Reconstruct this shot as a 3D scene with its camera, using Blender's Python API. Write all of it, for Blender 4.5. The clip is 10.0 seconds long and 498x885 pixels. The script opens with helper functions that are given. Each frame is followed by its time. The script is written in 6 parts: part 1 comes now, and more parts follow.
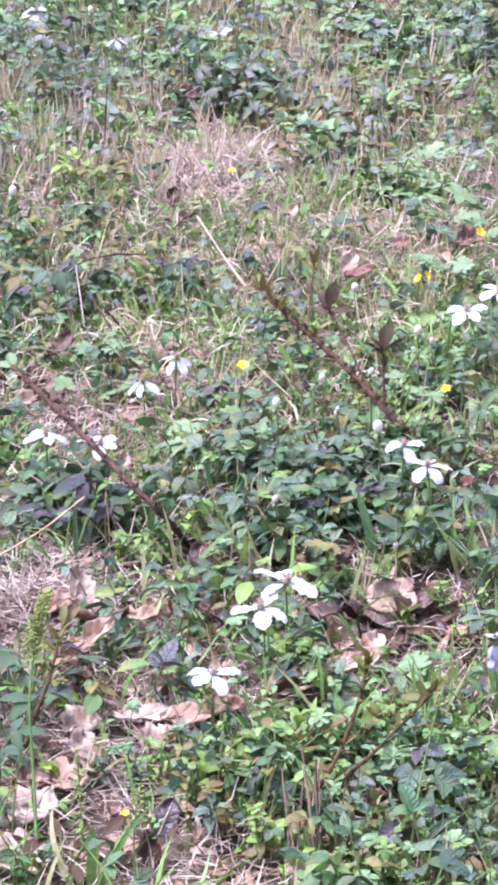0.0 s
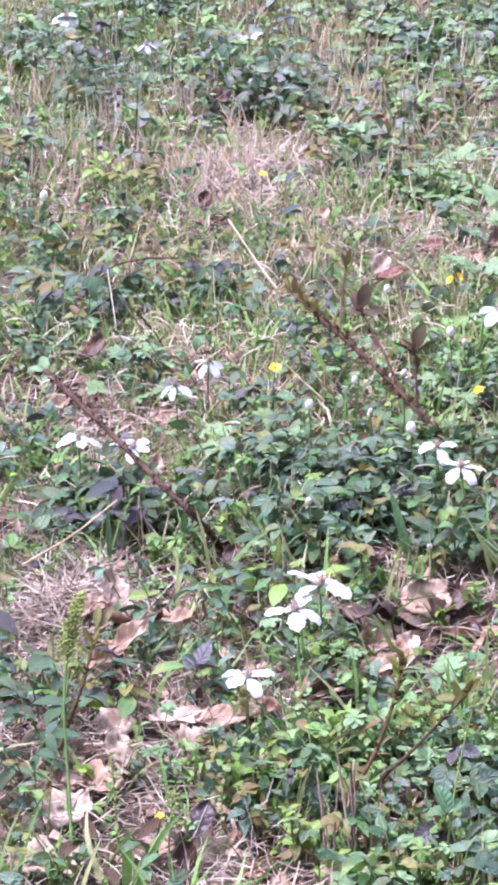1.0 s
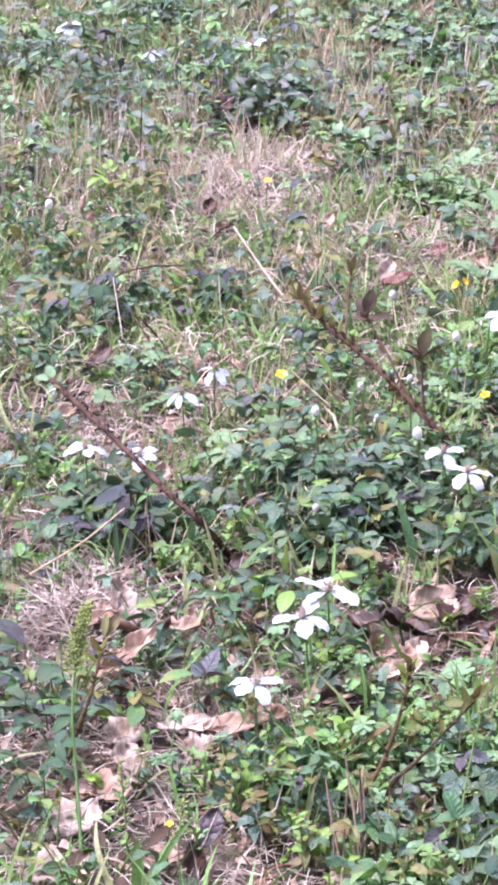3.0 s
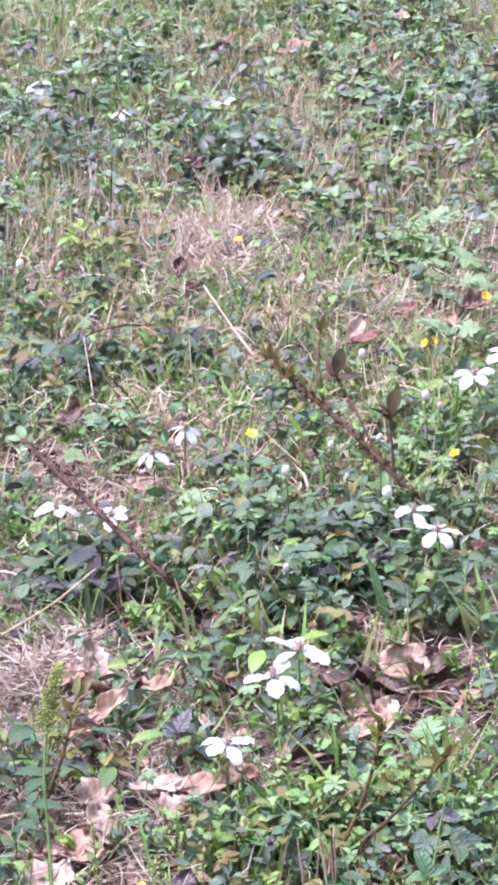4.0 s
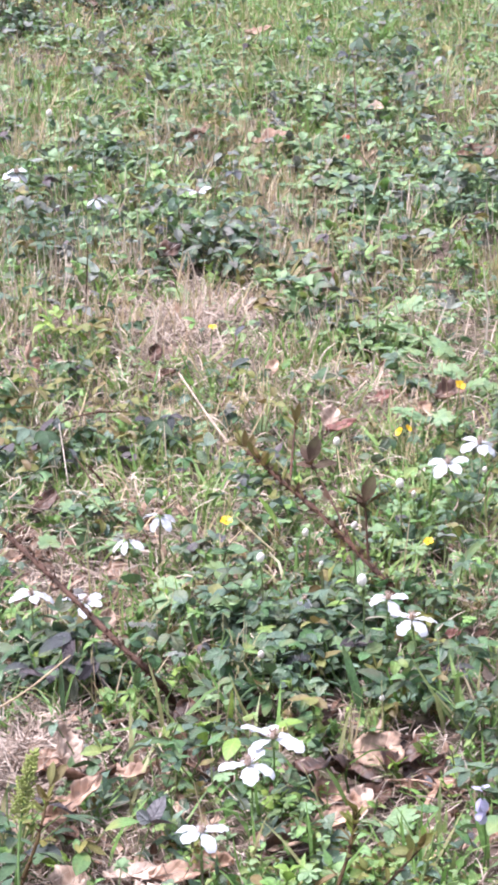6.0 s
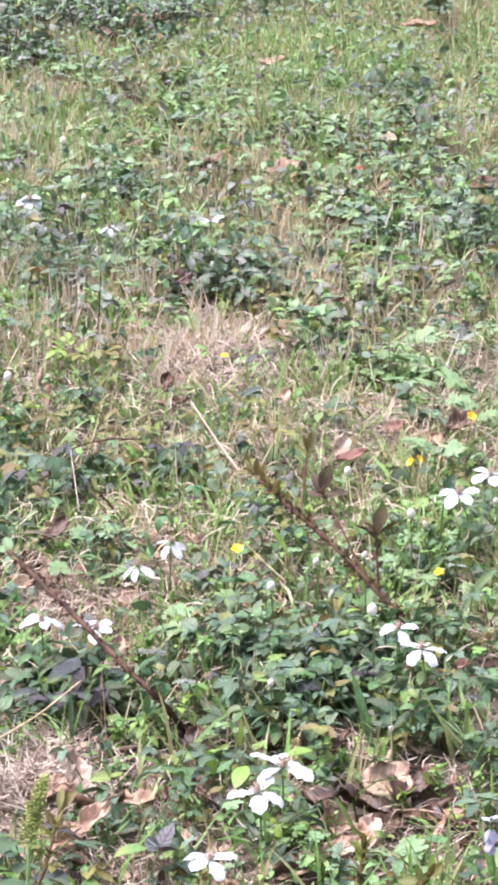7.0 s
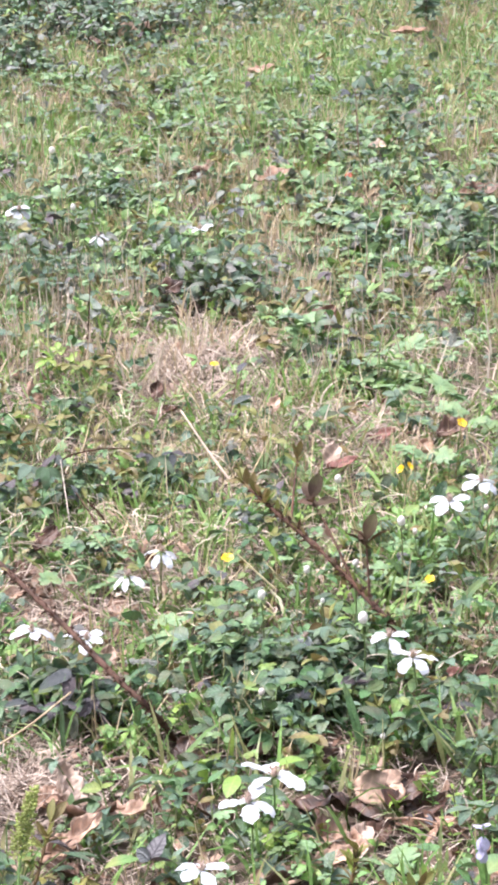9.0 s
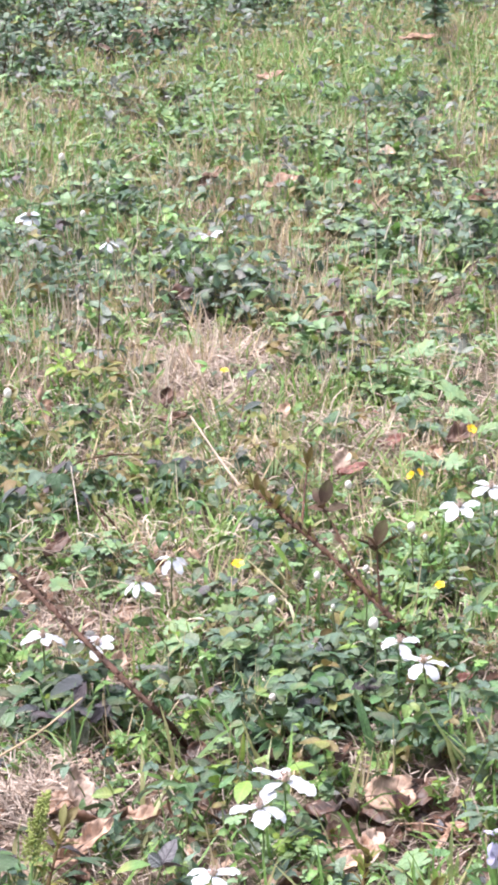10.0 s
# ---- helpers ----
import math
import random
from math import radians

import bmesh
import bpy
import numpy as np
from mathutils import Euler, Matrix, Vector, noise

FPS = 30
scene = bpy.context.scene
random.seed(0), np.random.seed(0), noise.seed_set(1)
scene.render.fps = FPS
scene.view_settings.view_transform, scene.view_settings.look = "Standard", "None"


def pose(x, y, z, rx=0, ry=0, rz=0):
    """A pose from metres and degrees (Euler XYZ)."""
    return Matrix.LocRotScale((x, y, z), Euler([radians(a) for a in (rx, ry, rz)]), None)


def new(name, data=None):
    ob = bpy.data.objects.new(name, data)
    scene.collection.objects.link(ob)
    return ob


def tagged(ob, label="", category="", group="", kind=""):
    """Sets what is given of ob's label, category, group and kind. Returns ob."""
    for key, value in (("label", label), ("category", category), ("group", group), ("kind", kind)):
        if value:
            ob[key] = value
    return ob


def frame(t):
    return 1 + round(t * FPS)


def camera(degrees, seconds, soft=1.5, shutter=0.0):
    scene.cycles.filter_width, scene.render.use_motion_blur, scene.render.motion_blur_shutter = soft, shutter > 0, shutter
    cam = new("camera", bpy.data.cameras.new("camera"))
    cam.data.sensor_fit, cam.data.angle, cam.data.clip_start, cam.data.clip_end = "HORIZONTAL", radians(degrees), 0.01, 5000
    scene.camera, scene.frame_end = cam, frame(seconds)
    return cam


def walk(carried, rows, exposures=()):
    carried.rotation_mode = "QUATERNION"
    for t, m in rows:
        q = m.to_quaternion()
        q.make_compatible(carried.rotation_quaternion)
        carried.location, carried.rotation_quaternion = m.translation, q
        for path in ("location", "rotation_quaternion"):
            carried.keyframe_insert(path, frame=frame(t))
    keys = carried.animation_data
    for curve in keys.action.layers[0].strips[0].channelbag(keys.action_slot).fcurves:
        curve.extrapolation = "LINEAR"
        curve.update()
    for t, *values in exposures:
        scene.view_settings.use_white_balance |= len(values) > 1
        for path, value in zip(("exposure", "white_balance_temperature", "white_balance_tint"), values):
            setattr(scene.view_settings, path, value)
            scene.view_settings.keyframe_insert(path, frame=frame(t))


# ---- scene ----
# A meadow in spring: low brambles in flower, straw, dead leaves and grass, seen by a hand-held camera with a long lens.

# ---- camera ----
cam = camera(11.19, 10.0, soft=3.6)
ROWS = [
    (0, 0, 0, 1, 69.26, -0, 0),
    (0.5, 0.0023, 0.0028, 0.9965, 69.341, 0.326, 0.358),
    (1, 0.0003, 0.0017, 0.995, 69.406, 0.621, 0.565),
    (1.5, 0.0006, 0.0011, 0.9958, 69.375, 0.67, 0.621),
    (2, 0.0016, 0.0014, 0.9955, 69.306, 0.815, 0.664),
    (2.2, 0.0017, 0.0014, 0.9955, 69.245, 0.84, 0.718),
    (3.3, 0.0032, 0.0015, 0.9977, 69.825, 1.31, 0.461),
    (3.5, 0.0033, 0.0003, 0.999, 70.084, 1.261, 0.318),
    (4, 0.0045, -0.0069, 1.0064, 70.722, 1.226, -0.117),
    (4.5, -0.0016, -0.0066, 1.0012, 70.954, 1.154, 0.019),
    (5, 0.0029, -0.01, 1.0082, 71.659, 1.261, -0.006),
    (5.5, 0.0009, -0.0108, 1.0084, 72.42, 0.985, -0.457),
    (5.7, 0.0008, -0.0117, 1.009, 72.526, 0.927, -0.627),
    (6.8, -0.0051, -0.0153, 1.0076, 73.217, 0.112, -0.325),
    (7, -0.0052, -0.0161, 1.0081, 73.351, 0.121, -0.289),
    (7.5, -0.0044, -0.0176, 1.0087, 73.561, 0.252, -0.207),
    (8, -0.0049, -0.0151, 1.0069, 73.594, 0.217, -0.313),
    (8.5, 0, -0.0147, 1.0103, 73.598, 0.361, -0.612),
    (9, -0.0003, -0.0126, 1.008, 73.526, 0.544, -0.557),
    (9.5, -0.0006, -0.0135, 1.0076, 73.532, 0.601, -0.469),
    (10, -0.0029, -0.0171, 1.0089, 73.675, 0.598, -0.381),
]
walk(cam, [(t, pose(x, y, z, rx, ry, rz)) for t, x, y, z, rx, ry, rz in ROWS],
     exposures=[(0.0, 1.46, 5500, 31), (4.5, 1.45, 5640, 29), (5.5, 1.45, 5830, 24), (7.0, 1.51, 6050, 19), (8.5, 1.51, 6140, 17), (10.0, 1.51, 6140, 17)])

# ---- light: a bright, thinly clouded sky ----
SUN_ELEVATION, SUN_AZIMUTH = 66.0, 282.0
world = bpy.data.worlds.new("sky")
scene.world = world
world.use_nodes = True
sky = world.node_tree.nodes.new("ShaderNodeTexSky")
sky.sky_type, sky.sun_disc = "NISHITA", False
sky.sun_elevation, sky.sun_rotation = radians(SUN_ELEVATION), radians(SUN_AZIMUTH)
sky.air_density, sky.dust_density, sky.ozone_density = 1.0, 4.0, 1.0
background = world.node_tree.nodes["Background"]
background.inputs["Strength"].default_value = 0.128
thin_cloud = world.node_tree.nodes.new("ShaderNodeHueSaturation")  # a veil of cloud takes most of the blue out
thin_cloud.inputs["Saturation"].default_value = 0.4
world.node_tree.links.new(sky.outputs["Color"], thin_cloud.inputs["Color"])
world.node_tree.links.new(thin_cloud.outputs["Color"], background.inputs["Color"])
sun = new("sun", bpy.data.lights.new("sun", "SUN"))
sun.data.energy, sun.data.angle, sun.data.color = 2.3, radians(26), (1.0, 0.975, 0.95)
sun.matrix_basis = pose(0, 0, 8, 90 - SUN_ELEVATION, 0, 180 - SUN_AZIMUTH)


# ---- materials ----
def surface(name, colours, rough=0.5, through_light=0.0, grain=300.0, mottle=0.25, relief=0.15, gloss=0.5, veins=0.0, blotch=None):
    """Colour by piece from a row of colours, mottled at two scales, with fine relief; thin leaves let some light through.
    veins: how plainly the midrib and side veins show; blotch: a second colour in soft patches over the piece."""
    m = bpy.data.materials.new(name)
    m.use_nodes = True
    nodes, links = m.node_tree.nodes, m.node_tree.links
    bsdf = nodes["Principled BSDF"]
    geo, info = nodes.new("ShaderNodeNewGeometry"), nodes.new("ShaderNodeObjectInfo")
    total, part_of = nodes.new("ShaderNodeMath"), nodes.new("ShaderNodeMath")
    total.operation, part_of.operation = "ADD", "FRACT"
    links.new(geo.outputs["Random Per Island"], total.inputs[0])
    links.new(info.outputs["Random"], total.inputs[1])
    links.new(total.outputs[0], part_of.inputs[0])
    ramp = nodes.new("ShaderNodeValToRGB")
    while len(ramp.color_ramp.elements) < len(colours):
        ramp.color_ramp.elements.new(0.5)
    for i, c in enumerate(colours):
        ramp.color_ramp.elements[i].position = i / max(1, len(colours) - 1)
        ramp.color_ramp.elements[i].color = (*c, 1)
    links.new(part_of.outputs[0], ramp.inputs[0])
    place = nodes.new("ShaderNodeTexCoord")
    fine, broad = nodes.new("ShaderNodeTexNoise"), nodes.new("ShaderNodeTexNoise")
    fine.inputs["Scale"].default_value, fine.inputs["Detail"].default_value = grain, 3
    broad.inputs["Scale"].default_value, broad.inputs["Detail"].default_value = grain / 7, 2
    for n in (fine, broad):
        links.new(place.outputs["Object"], n.inputs["Vector"])
    mix_noise = nodes.new("ShaderNodeMath")
    mix_noise.operation = "MULTIPLY"
    links.new(fine.outputs[0], mix_noise.inputs[0])
    links.new(broad.outputs[0], mix_noise.inputs[1])
    spread = nodes.new("ShaderNodeMapRange")
    spread.inputs["From Min"].default_value, spread.inputs["From Max"].default_value = 0.12, 0.4
    spread.inputs["To Min"].default_value, spread.inputs["To Max"].default_value = 1 - mottle, 1 + mottle
    links.new(mix_noise.outputs[0], spread.inputs["Value"])
    tint = nodes.new("ShaderNodeVectorMath")
    tint.operation = "SCALE"
    links.new(ramp.outputs["Color"], tint.inputs[0])
    links.new(spread.outputs[0], tint.inputs["Scale"])
    colour, height = tint.outputs[0], fine.outputs[0]

    def calc(kind, a, b=0.0, c=0.0):
        n = nodes.new("ShaderNodeMath")
        n.operation = kind
        for i, value in enumerate((a, b, c)):
            if isinstance(value, (int, float)):
                n.inputs[i].default_value = value
            else:
                links.new(value, n.inputs[i])
        return n.outputs[0]

    def blend(share, a, b):
        n = nodes.new("ShaderNodeMix")
        n.data_type = "RGBA"
        links.new(share, n.inputs[0]), links.new(a, n.inputs[6])
        if isinstance(b, tuple):
            n.inputs[7].default_value = (*b, 1)
        else:
            links.new(b, n.inputs[7])
        return n.outputs[2]

    if blotch:
        patch = nodes.new("ShaderNodeTexNoise")
        patch.inputs["Scale"].default_value, patch.inputs["Detail"].default_value = 45, 2
        links.new(geo.outputs["Position"], patch.inputs["Vector"])
        share = calc("MULTIPLY", calc("SMOOTH_MIN", calc("MAXIMUM", calc("MULTIPLY_ADD", patch.outputs[0], 5.0, -2.4), 0.0), 1.0, 0.2), 0.75)
        colour = blend(share, colour, blotch)
    if veins:
        rib, along = nodes.new("ShaderNodeAttribute"), nodes.new("ShaderNodeAttribute")
        rib.attribute_name, along.attribute_name = "rib", "along"
        mid = calc("POWER", rib.outputs["Fac"], 9.0)
        slant = calc("MULTIPLY_ADD", rib.outputs["Fac"], 1.1, calc("MULTIPLY", along.outputs["Fac"], 6.0))
        side = calc("POWER", calc("ABSOLUTE", calc("COSINE", calc("MULTIPLY", slant, 3.1416))), 6.0)
        lines = calc("MAXIMUM", mid, calc("MULTIPLY", side, 0.45))
        paler = nodes.new("ShaderNodeVectorMath")
        paler.operation, paler.inputs["Scale"].default_value = "SCALE", 1.7
        links.new(colour, paler.inputs[0])
        colour = blend(calc("MULTIPLY", lines, veins), colour, paler.outputs[0])
        height = calc("MULTIPLY_ADD", lines, -0.9, calc("MULTIPLY", fine.outputs[0], 0.7))
    links.new(colour, bsdf.inputs["Base Color"])
    links.new(calc("MULTIPLY_ADD", broad.outputs[0], 0.3, rough - 0.15), bsdf.inputs["Roughness"])
    bsdf.inputs["Specular IOR Level"].default_value = gloss
    bump = nodes.new("ShaderNodeBump")
    bump.inputs["Strength"].default_value, bump.inputs["Distance"].default_value = relief, 0.002
    links.new(height, bump.inputs["Height"])
    links.new(bump.outputs[0], bsdf.inputs["Normal"])
    if through_light:
        lucent, both = nodes.new("ShaderNodeBsdfTranslucent"), nodes.new("ShaderNodeMixShader")
        both.inputs[0].default_value = through_light
        links.new(colour, lucent.inputs["Color"])
        links.new(bsdf.outputs[0], both.inputs[1])
        links.new(lucent.outputs[0], both.inputs[2])
        links.new(both.outputs[0], nodes["Material Output"].inputs["Surface"])
    return m


SOIL = surface("soil_and_rotted_litter", [(0.10, 0.072, 0.056), (0.16, 0.118, 0.094), (0.115, 0.085, 0.068)], 0.95, 0, 90, 0.6, 0.8, 0.15)


def add_moss(m):
    """Short moss and seedlings in large soft patches over the bare soil."""
    nodes, links = m.node_tree.nodes, m.node_tree.links
    bsdf = nodes["Principled BSDF"]
    under = bsdf.inputs["Base Color"].links[0].from_socket
    place, patch, speck = nodes.new("ShaderNodeTexCoord"), nodes.new("ShaderNodeTexNoise"), nodes.new("ShaderNodeTexNoise")
    patch.inputs["Scale"].default_value, patch.inputs["Detail"].default_value = 2.2, 6
    speck.inputs["Scale"].default_value, speck.inputs["Detail"].default_value = 60, 3
    for n in (patch, speck):
        links.new(place.outputs["Object"], n.inputs["Vector"])
    both, share, mix = nodes.new("ShaderNodeMath"), nodes.new("ShaderNodeMapRange"), nodes.new("ShaderNodeMix")
    links.new(patch.outputs[0], both.inputs[0]), links.new(speck.outputs[0], both.inputs[1])
    share.inputs["From Min"].default_value, share.inputs["From Max"].default_value = 0.98, 1.25
    # greener turf away from the worn strip of straw
    axes, turf = nodes.new("ShaderNodeSeparateXYZ"), nodes.new("ShaderNodeMath")
    links.new(place.outputs["Object"], axes.inputs[0])
    turf.operation = "MAXIMUM"
    for slot, (axis, middle, low, high) in enumerate(((0, 0.0, 0.55, 1.5), (1, 6.0, 4.9, 6.0))):
        shift, size, ramp = nodes.new("ShaderNodeMath"), nodes.new("ShaderNodeMath"), nodes.new("ShaderNodeMapRange")
        shift.operation, size.operation = "SUBTRACT", "ABSOLUTE"
        shift.inputs[1].default_value = middle
        ramp.inputs["From Min"].default_value, ramp.inputs["From Max"].default_value, ramp.inputs["To Max"].default_value = low, high, 0.26
        links.new(axes.outputs[axis], shift.inputs[0]), links.new(shift.outputs[0], size.inputs[0])
        links.new(size.outputs[0], ramp.inputs["Value"]), links.new(ramp.outputs[0], turf.inputs[slot])
    whole = nodes.new("ShaderNodeMath")
    links.new(both.outputs[0], whole.inputs[0]), links.new(turf.outputs[0], whole.inputs[1])
    links.new(whole.outputs[0], share.inputs["Value"])
    mix.data_type = "RGBA"
    links.new(share.outputs[0], mix.inputs[0]), links.new(under, mix.inputs[6])
    mix.inputs[7].default_value = (0.09, 0.105, 0.04, 1)
    links.new(mix.outputs[2], bsdf.inputs["Base Color"])


add_moss(SOIL)
GRASS = surface("grass_blade", [(0.10, 0.20, 0.04), (0.17, 0.31, 0.07), (0.25, 0.40, 0.11), (0.13, 0.25, 0.055), (0.36, 0.36, 0.16), (0.28, 0.25, 0.11)], 0.45, 0.3, 200, 0.25)
SHOOT = surface("young_grass_shoot", [(0.22, 0.33, 0.085), (0.28, 0.39, 0.12), (0.19, 0.30, 0.075), (0.32, 0.38, 0.15), (0.25, 0.36, 0.14)], 0.48, 0.3, 250, 0.25, 0.2, 0.45, 0.4)
STRAW = surface("straw", [(0.35, 0.265, 0.205), (0.52, 0.415, 0.335), (0.17, 0.12, 0.092), (0.42, 0.325, 0.26), (0.66, 0.555, 0.465), (0.24, 0.18, 0.143)], 0.7, 0.15, 250, 0.35, 0.3, 0.35)
BLEACHED = surface("bleached_straw", [(0.56, 0.475, 0.37), (0.62, 0.535, 0.43), (0.48, 0.385, 0.29), (0.58, 0.465, 0.37), (0.50, 0.36, 0.28)], 0.68, 0.2, 250, 0.3, 0.2, 0.3)
DRY = surface("dry_grass_stalk", [(0.56, 0.44, 0.27), (0.64, 0.51, 0.33), (0.42, 0.30, 0.19), (0.37, 0.33, 0.15), (0.60, 0.48, 0.35)], 0.65, 0.2, 250, 0.25, 0.2, 0.35)
LIGHT_LEAF = surface("light_green_leaf", [(0.12, 0.235, 0.05), (0.17, 0.325, 0.075), (0.215, 0.37, 0.11), (0.095, 0.185, 0.05), (0.22, 0.31, 0.09), (0.14, 0.295, 0.10)], 0.48, 0.25, 350, 0.3, 0.3, 0.5, 0.5, (0.24, 0.26, 0.07))
DARK_LEAF = surface("dark_bramble_leaf", [(0.036, 0.078, 0.034), (0.055, 0.115, 0.045), (0.040, 0.085, 0.050), (0.08, 0.15, 0.055), (0.050, 0.060, 0.036)], 0.47, 0.14, 380, 0.35, 0.5, 0.6, 0.5, (0.085, 0.08, 0.035))
MID_LEAF = surface("mid_green_leaf", [(0.062, 0.145, 0.045), (0.085, 0.18, 0.06), (0.07, 0.15, 0.065), (0.11, 0.205, 0.065)], 0.47, 0.2, 380, 0.35, 0.5, 0.55, 0.5, (0.13, 0.15, 0.05))
PURPLE_LEAF = surface("purple_bramble_leaf", [(0.072, 0.058, 0.066), (0.090, 0.058, 0.060), (0.058, 0.060, 0.066), (0.056, 0.074, 0.058)], 0.45, 0.1, 300, 0.4, 0.6, 0.6, 0.5, (0.055, 0.075, 0.055))
BLUE_LEAF = surface("blue_green_bramble_leaf", [(0.090, 0.150, 0.095), (0.12, 0.185, 0.118), (0.074, 0.124, 0.084), (0.135, 0.20, 0.108)], 0.47, 0.15, 380, 0.35, 0.5, 0.6, 0.5, (0.11, 0.13, 0.05))
GREY_LEAF = surface("greyish_mauve_leaf", [(0.16, 0.172, 0.142), (0.20, 0.21, 0.175), (0.13, 0.148, 0.124), (0.18, 0.165, 0.142), (0.155, 0.195, 0.142)], 0.47, 0.12, 380, 0.4, 0.5, 0.6, 0.5, (0.10, 0.105, 0.07))
PALE_LEAF = surface("pale_green_lobed_leaf", [(0.18, 0.285, 0.13), (0.22, 0.335, 0.165), (0.15, 0.245, 0.105), (0.19, 0.305, 0.125)], 0.48, 0.22, 350, 0.3, 0.3, 0.55, 0.4, (0.23, 0.29, 0.10))
LIME_LEAF = surface("young_lime_leaf", [(0.19, 0.31, 0.05), (0.23, 0.36, 0.07), (0.25, 0.33, 0.06)], 0.45, 0.3, 350, 0.2, 0.2, 0.5, 0.6)
OLIVE_LEAF = surface("olive_bronze_leaf", [(0.205, 0.185, 0.045), (0.18, 0.195, 0.05), (0.175, 0.115, 0.042), (0.15, 0.13, 0.04)], 0.5, 0.25, 350, 0.3, 0.3, 0.5, 0.5)
BRONZE_LEAF = surface("bronze_young_leaf", [(0.075, 0.042, 0.026), (0.105, 0.056, 0.030), (0.065, 0.040, 0.026)], 0.6, 0.2, 350, 0.35, 0.3, 0.3, 0.4, (0.09, 0.085, 0.035))
YOUNG_BARK = surface("olive_brown_shoot_bark", [(0.085, 0.055, 0.026), (0.105, 0.068, 0.030), (0.07, 0.042, 0.022)], 0.7, 0, 220, 0.5, 0.4, 0.15)
STEM = surface("green_stem", [(0.10, 0.18, 0.045), (0.14, 0.20, 0.06), (0.13, 0.12, 0.05)], 0.5, 0, 300, 0.2)
CANE = surface("red_brown_cane", [(0.072, 0.036, 0.023), (0.098, 0.048, 0.031), (0.058, 0.032, 0.022)], 0.75, 0, 220, 0.6, 0.6, 0.2, 0, (0.11, 0.058, 0.042))
DEAD_TAN = surface("tan_dead_leaf", [(0.43, 0.275, 0.19), (0.50, 0.34, 0.245), (0.34, 0.20, 0.13)], 0.6, 0.12, 130, 0.5, 0.7, 0.4, 0.5, (0.17, 0.085, 0.05))
DEAD_PALE = surface("pale_pinkish_dead_leaf", [(0.46, 0.34, 0.265), (0.52, 0.395, 0.315), (0.39, 0.27, 0.205)], 0.6, 0.12, 130, 0.45, 0.7, 0.4, 0.4, (0.29, 0.18, 0.12))
DEAD_BROWN = surface("brown_dead_leaf", [(0.095, 0.046, 0.027), (0.15, 0.076, 0.045), (0.065, 0.034, 0.023)], 0.5, 0.08, 130, 0.45, 0.6, 0.45, 0.7, (0.24, 0.14, 0.085))
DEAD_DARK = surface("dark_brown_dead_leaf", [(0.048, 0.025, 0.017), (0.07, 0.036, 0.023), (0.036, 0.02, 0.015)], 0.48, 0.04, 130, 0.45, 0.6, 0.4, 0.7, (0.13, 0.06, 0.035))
DEAD_RED = surface("russet_dead_leaf", [(0.245, 0.108, 0.083), (0.215, 0.09, 0.068)], 0.6, 0.2, 130, 0.3, 0.4, 0.4, 0.5)
PETAL = surface("white_petal", [(0.62, 0.62, 0.65), (0.57, 0.59, 0.63), (0.65, 0.64, 0.65)], 0.6, 0.25, 250, 0.06, 0.2, 0.2)
RED_LEAF = surface("orange_red_leaf", [(0.55, 0.075, 0.04), (0.48, 0.06, 0.035)], 0.55, 0.3, 130, 0.2, 0.3, 0.4, 0.3)
BUD_WHITE = surface("cream_white_bud", [(0.80, 0.77, 0.70), (0.76, 0.71, 0.66)], 0.6, 0.2, 250, 0.12, 0.3, 0.2, 0.3, (0.62, 0.52, 0.46))
YELLOW = surface("yellow_petal", [(0.80, 0.50, 0.01), (0.85, 0.57, 0.02)], 0.4, 0.25, 300, 0.15, 0.1)
VIOLET = surface("violet_petal", [(0.50, 0.46, 0.64), (0.57, 0.53, 0.70)], 0.55, 0.3, 300, 0.2, 0.1)
STAMEN = surface("pinkish_brown_stamen", [(0.42, 0.30, 0.24), (0.52, 0.39, 0.33), (0.32, 0.22, 0.13)], 0.75, 0, 400, 0.2)
SEED = surface("green_seed", [(0.36, 0.42, 0.12), (0.44, 0.49, 0.16), (0.28, 0.34, 0.09), (0.42, 0.42, 0.17)], 0.7, 0.3, 400, 0.3)
TWIG = surface("grey_brown_twig", [(0.22, 0.15, 0.11), (0.30, 0.22, 0.17)], 0.75, 0, 220, 0.4, 0.5)

# ---- plan of the plant cover: x, y, half width, half depth, amount ----
STRAW_PATCHES = [
    (-0.07, 3.76, 0.12, 0.22, 2.7),
    (-0.11, 1.74, 0.06, 0.08, 1.5),
    (-0.10, 2.75, 0.07, 0.11, 1.0),
    (0.17, 2.32, 0.07, 0.08, 0.8),
    (-0.20, 2.20, 0.04, 0.10, 2.7),
    (-0.13, 1.93, 0.09, 0.25, 1.3),
    (-0.24, 2.72, 0.05, 0.16, 1.6),
    (-0.14, 2.75, 0.07, 0.18, 1.1),
    (0.14, 3.33, 0.14, 0.13, 1.9),
    (0.28, 3.48, 0.06, 0.08, 1.8),
    (0.11, 2.00, 0.10, 0.07, 1.2),
    (0.33, 3.70, 0.07, 0.16, 1.2),
    (-0.13, 2.95, 0.06, 0.08, 1.05),
    (-0.09, 3.34, 0.11, 0.16, 0.9),
    (-0.30, 3.57, 0.05, 0.15, 1.05),
    (0.02, 5.31, 0.17, 0.23, 0.7),
    (0.54, 7.53, 0.10, 0.30, 1.35),
    (-0.30, 7.45, 0.12, 0.26, 1.2),
    (0.11, 4.68, 0.09, 0.24, 0.75),
]
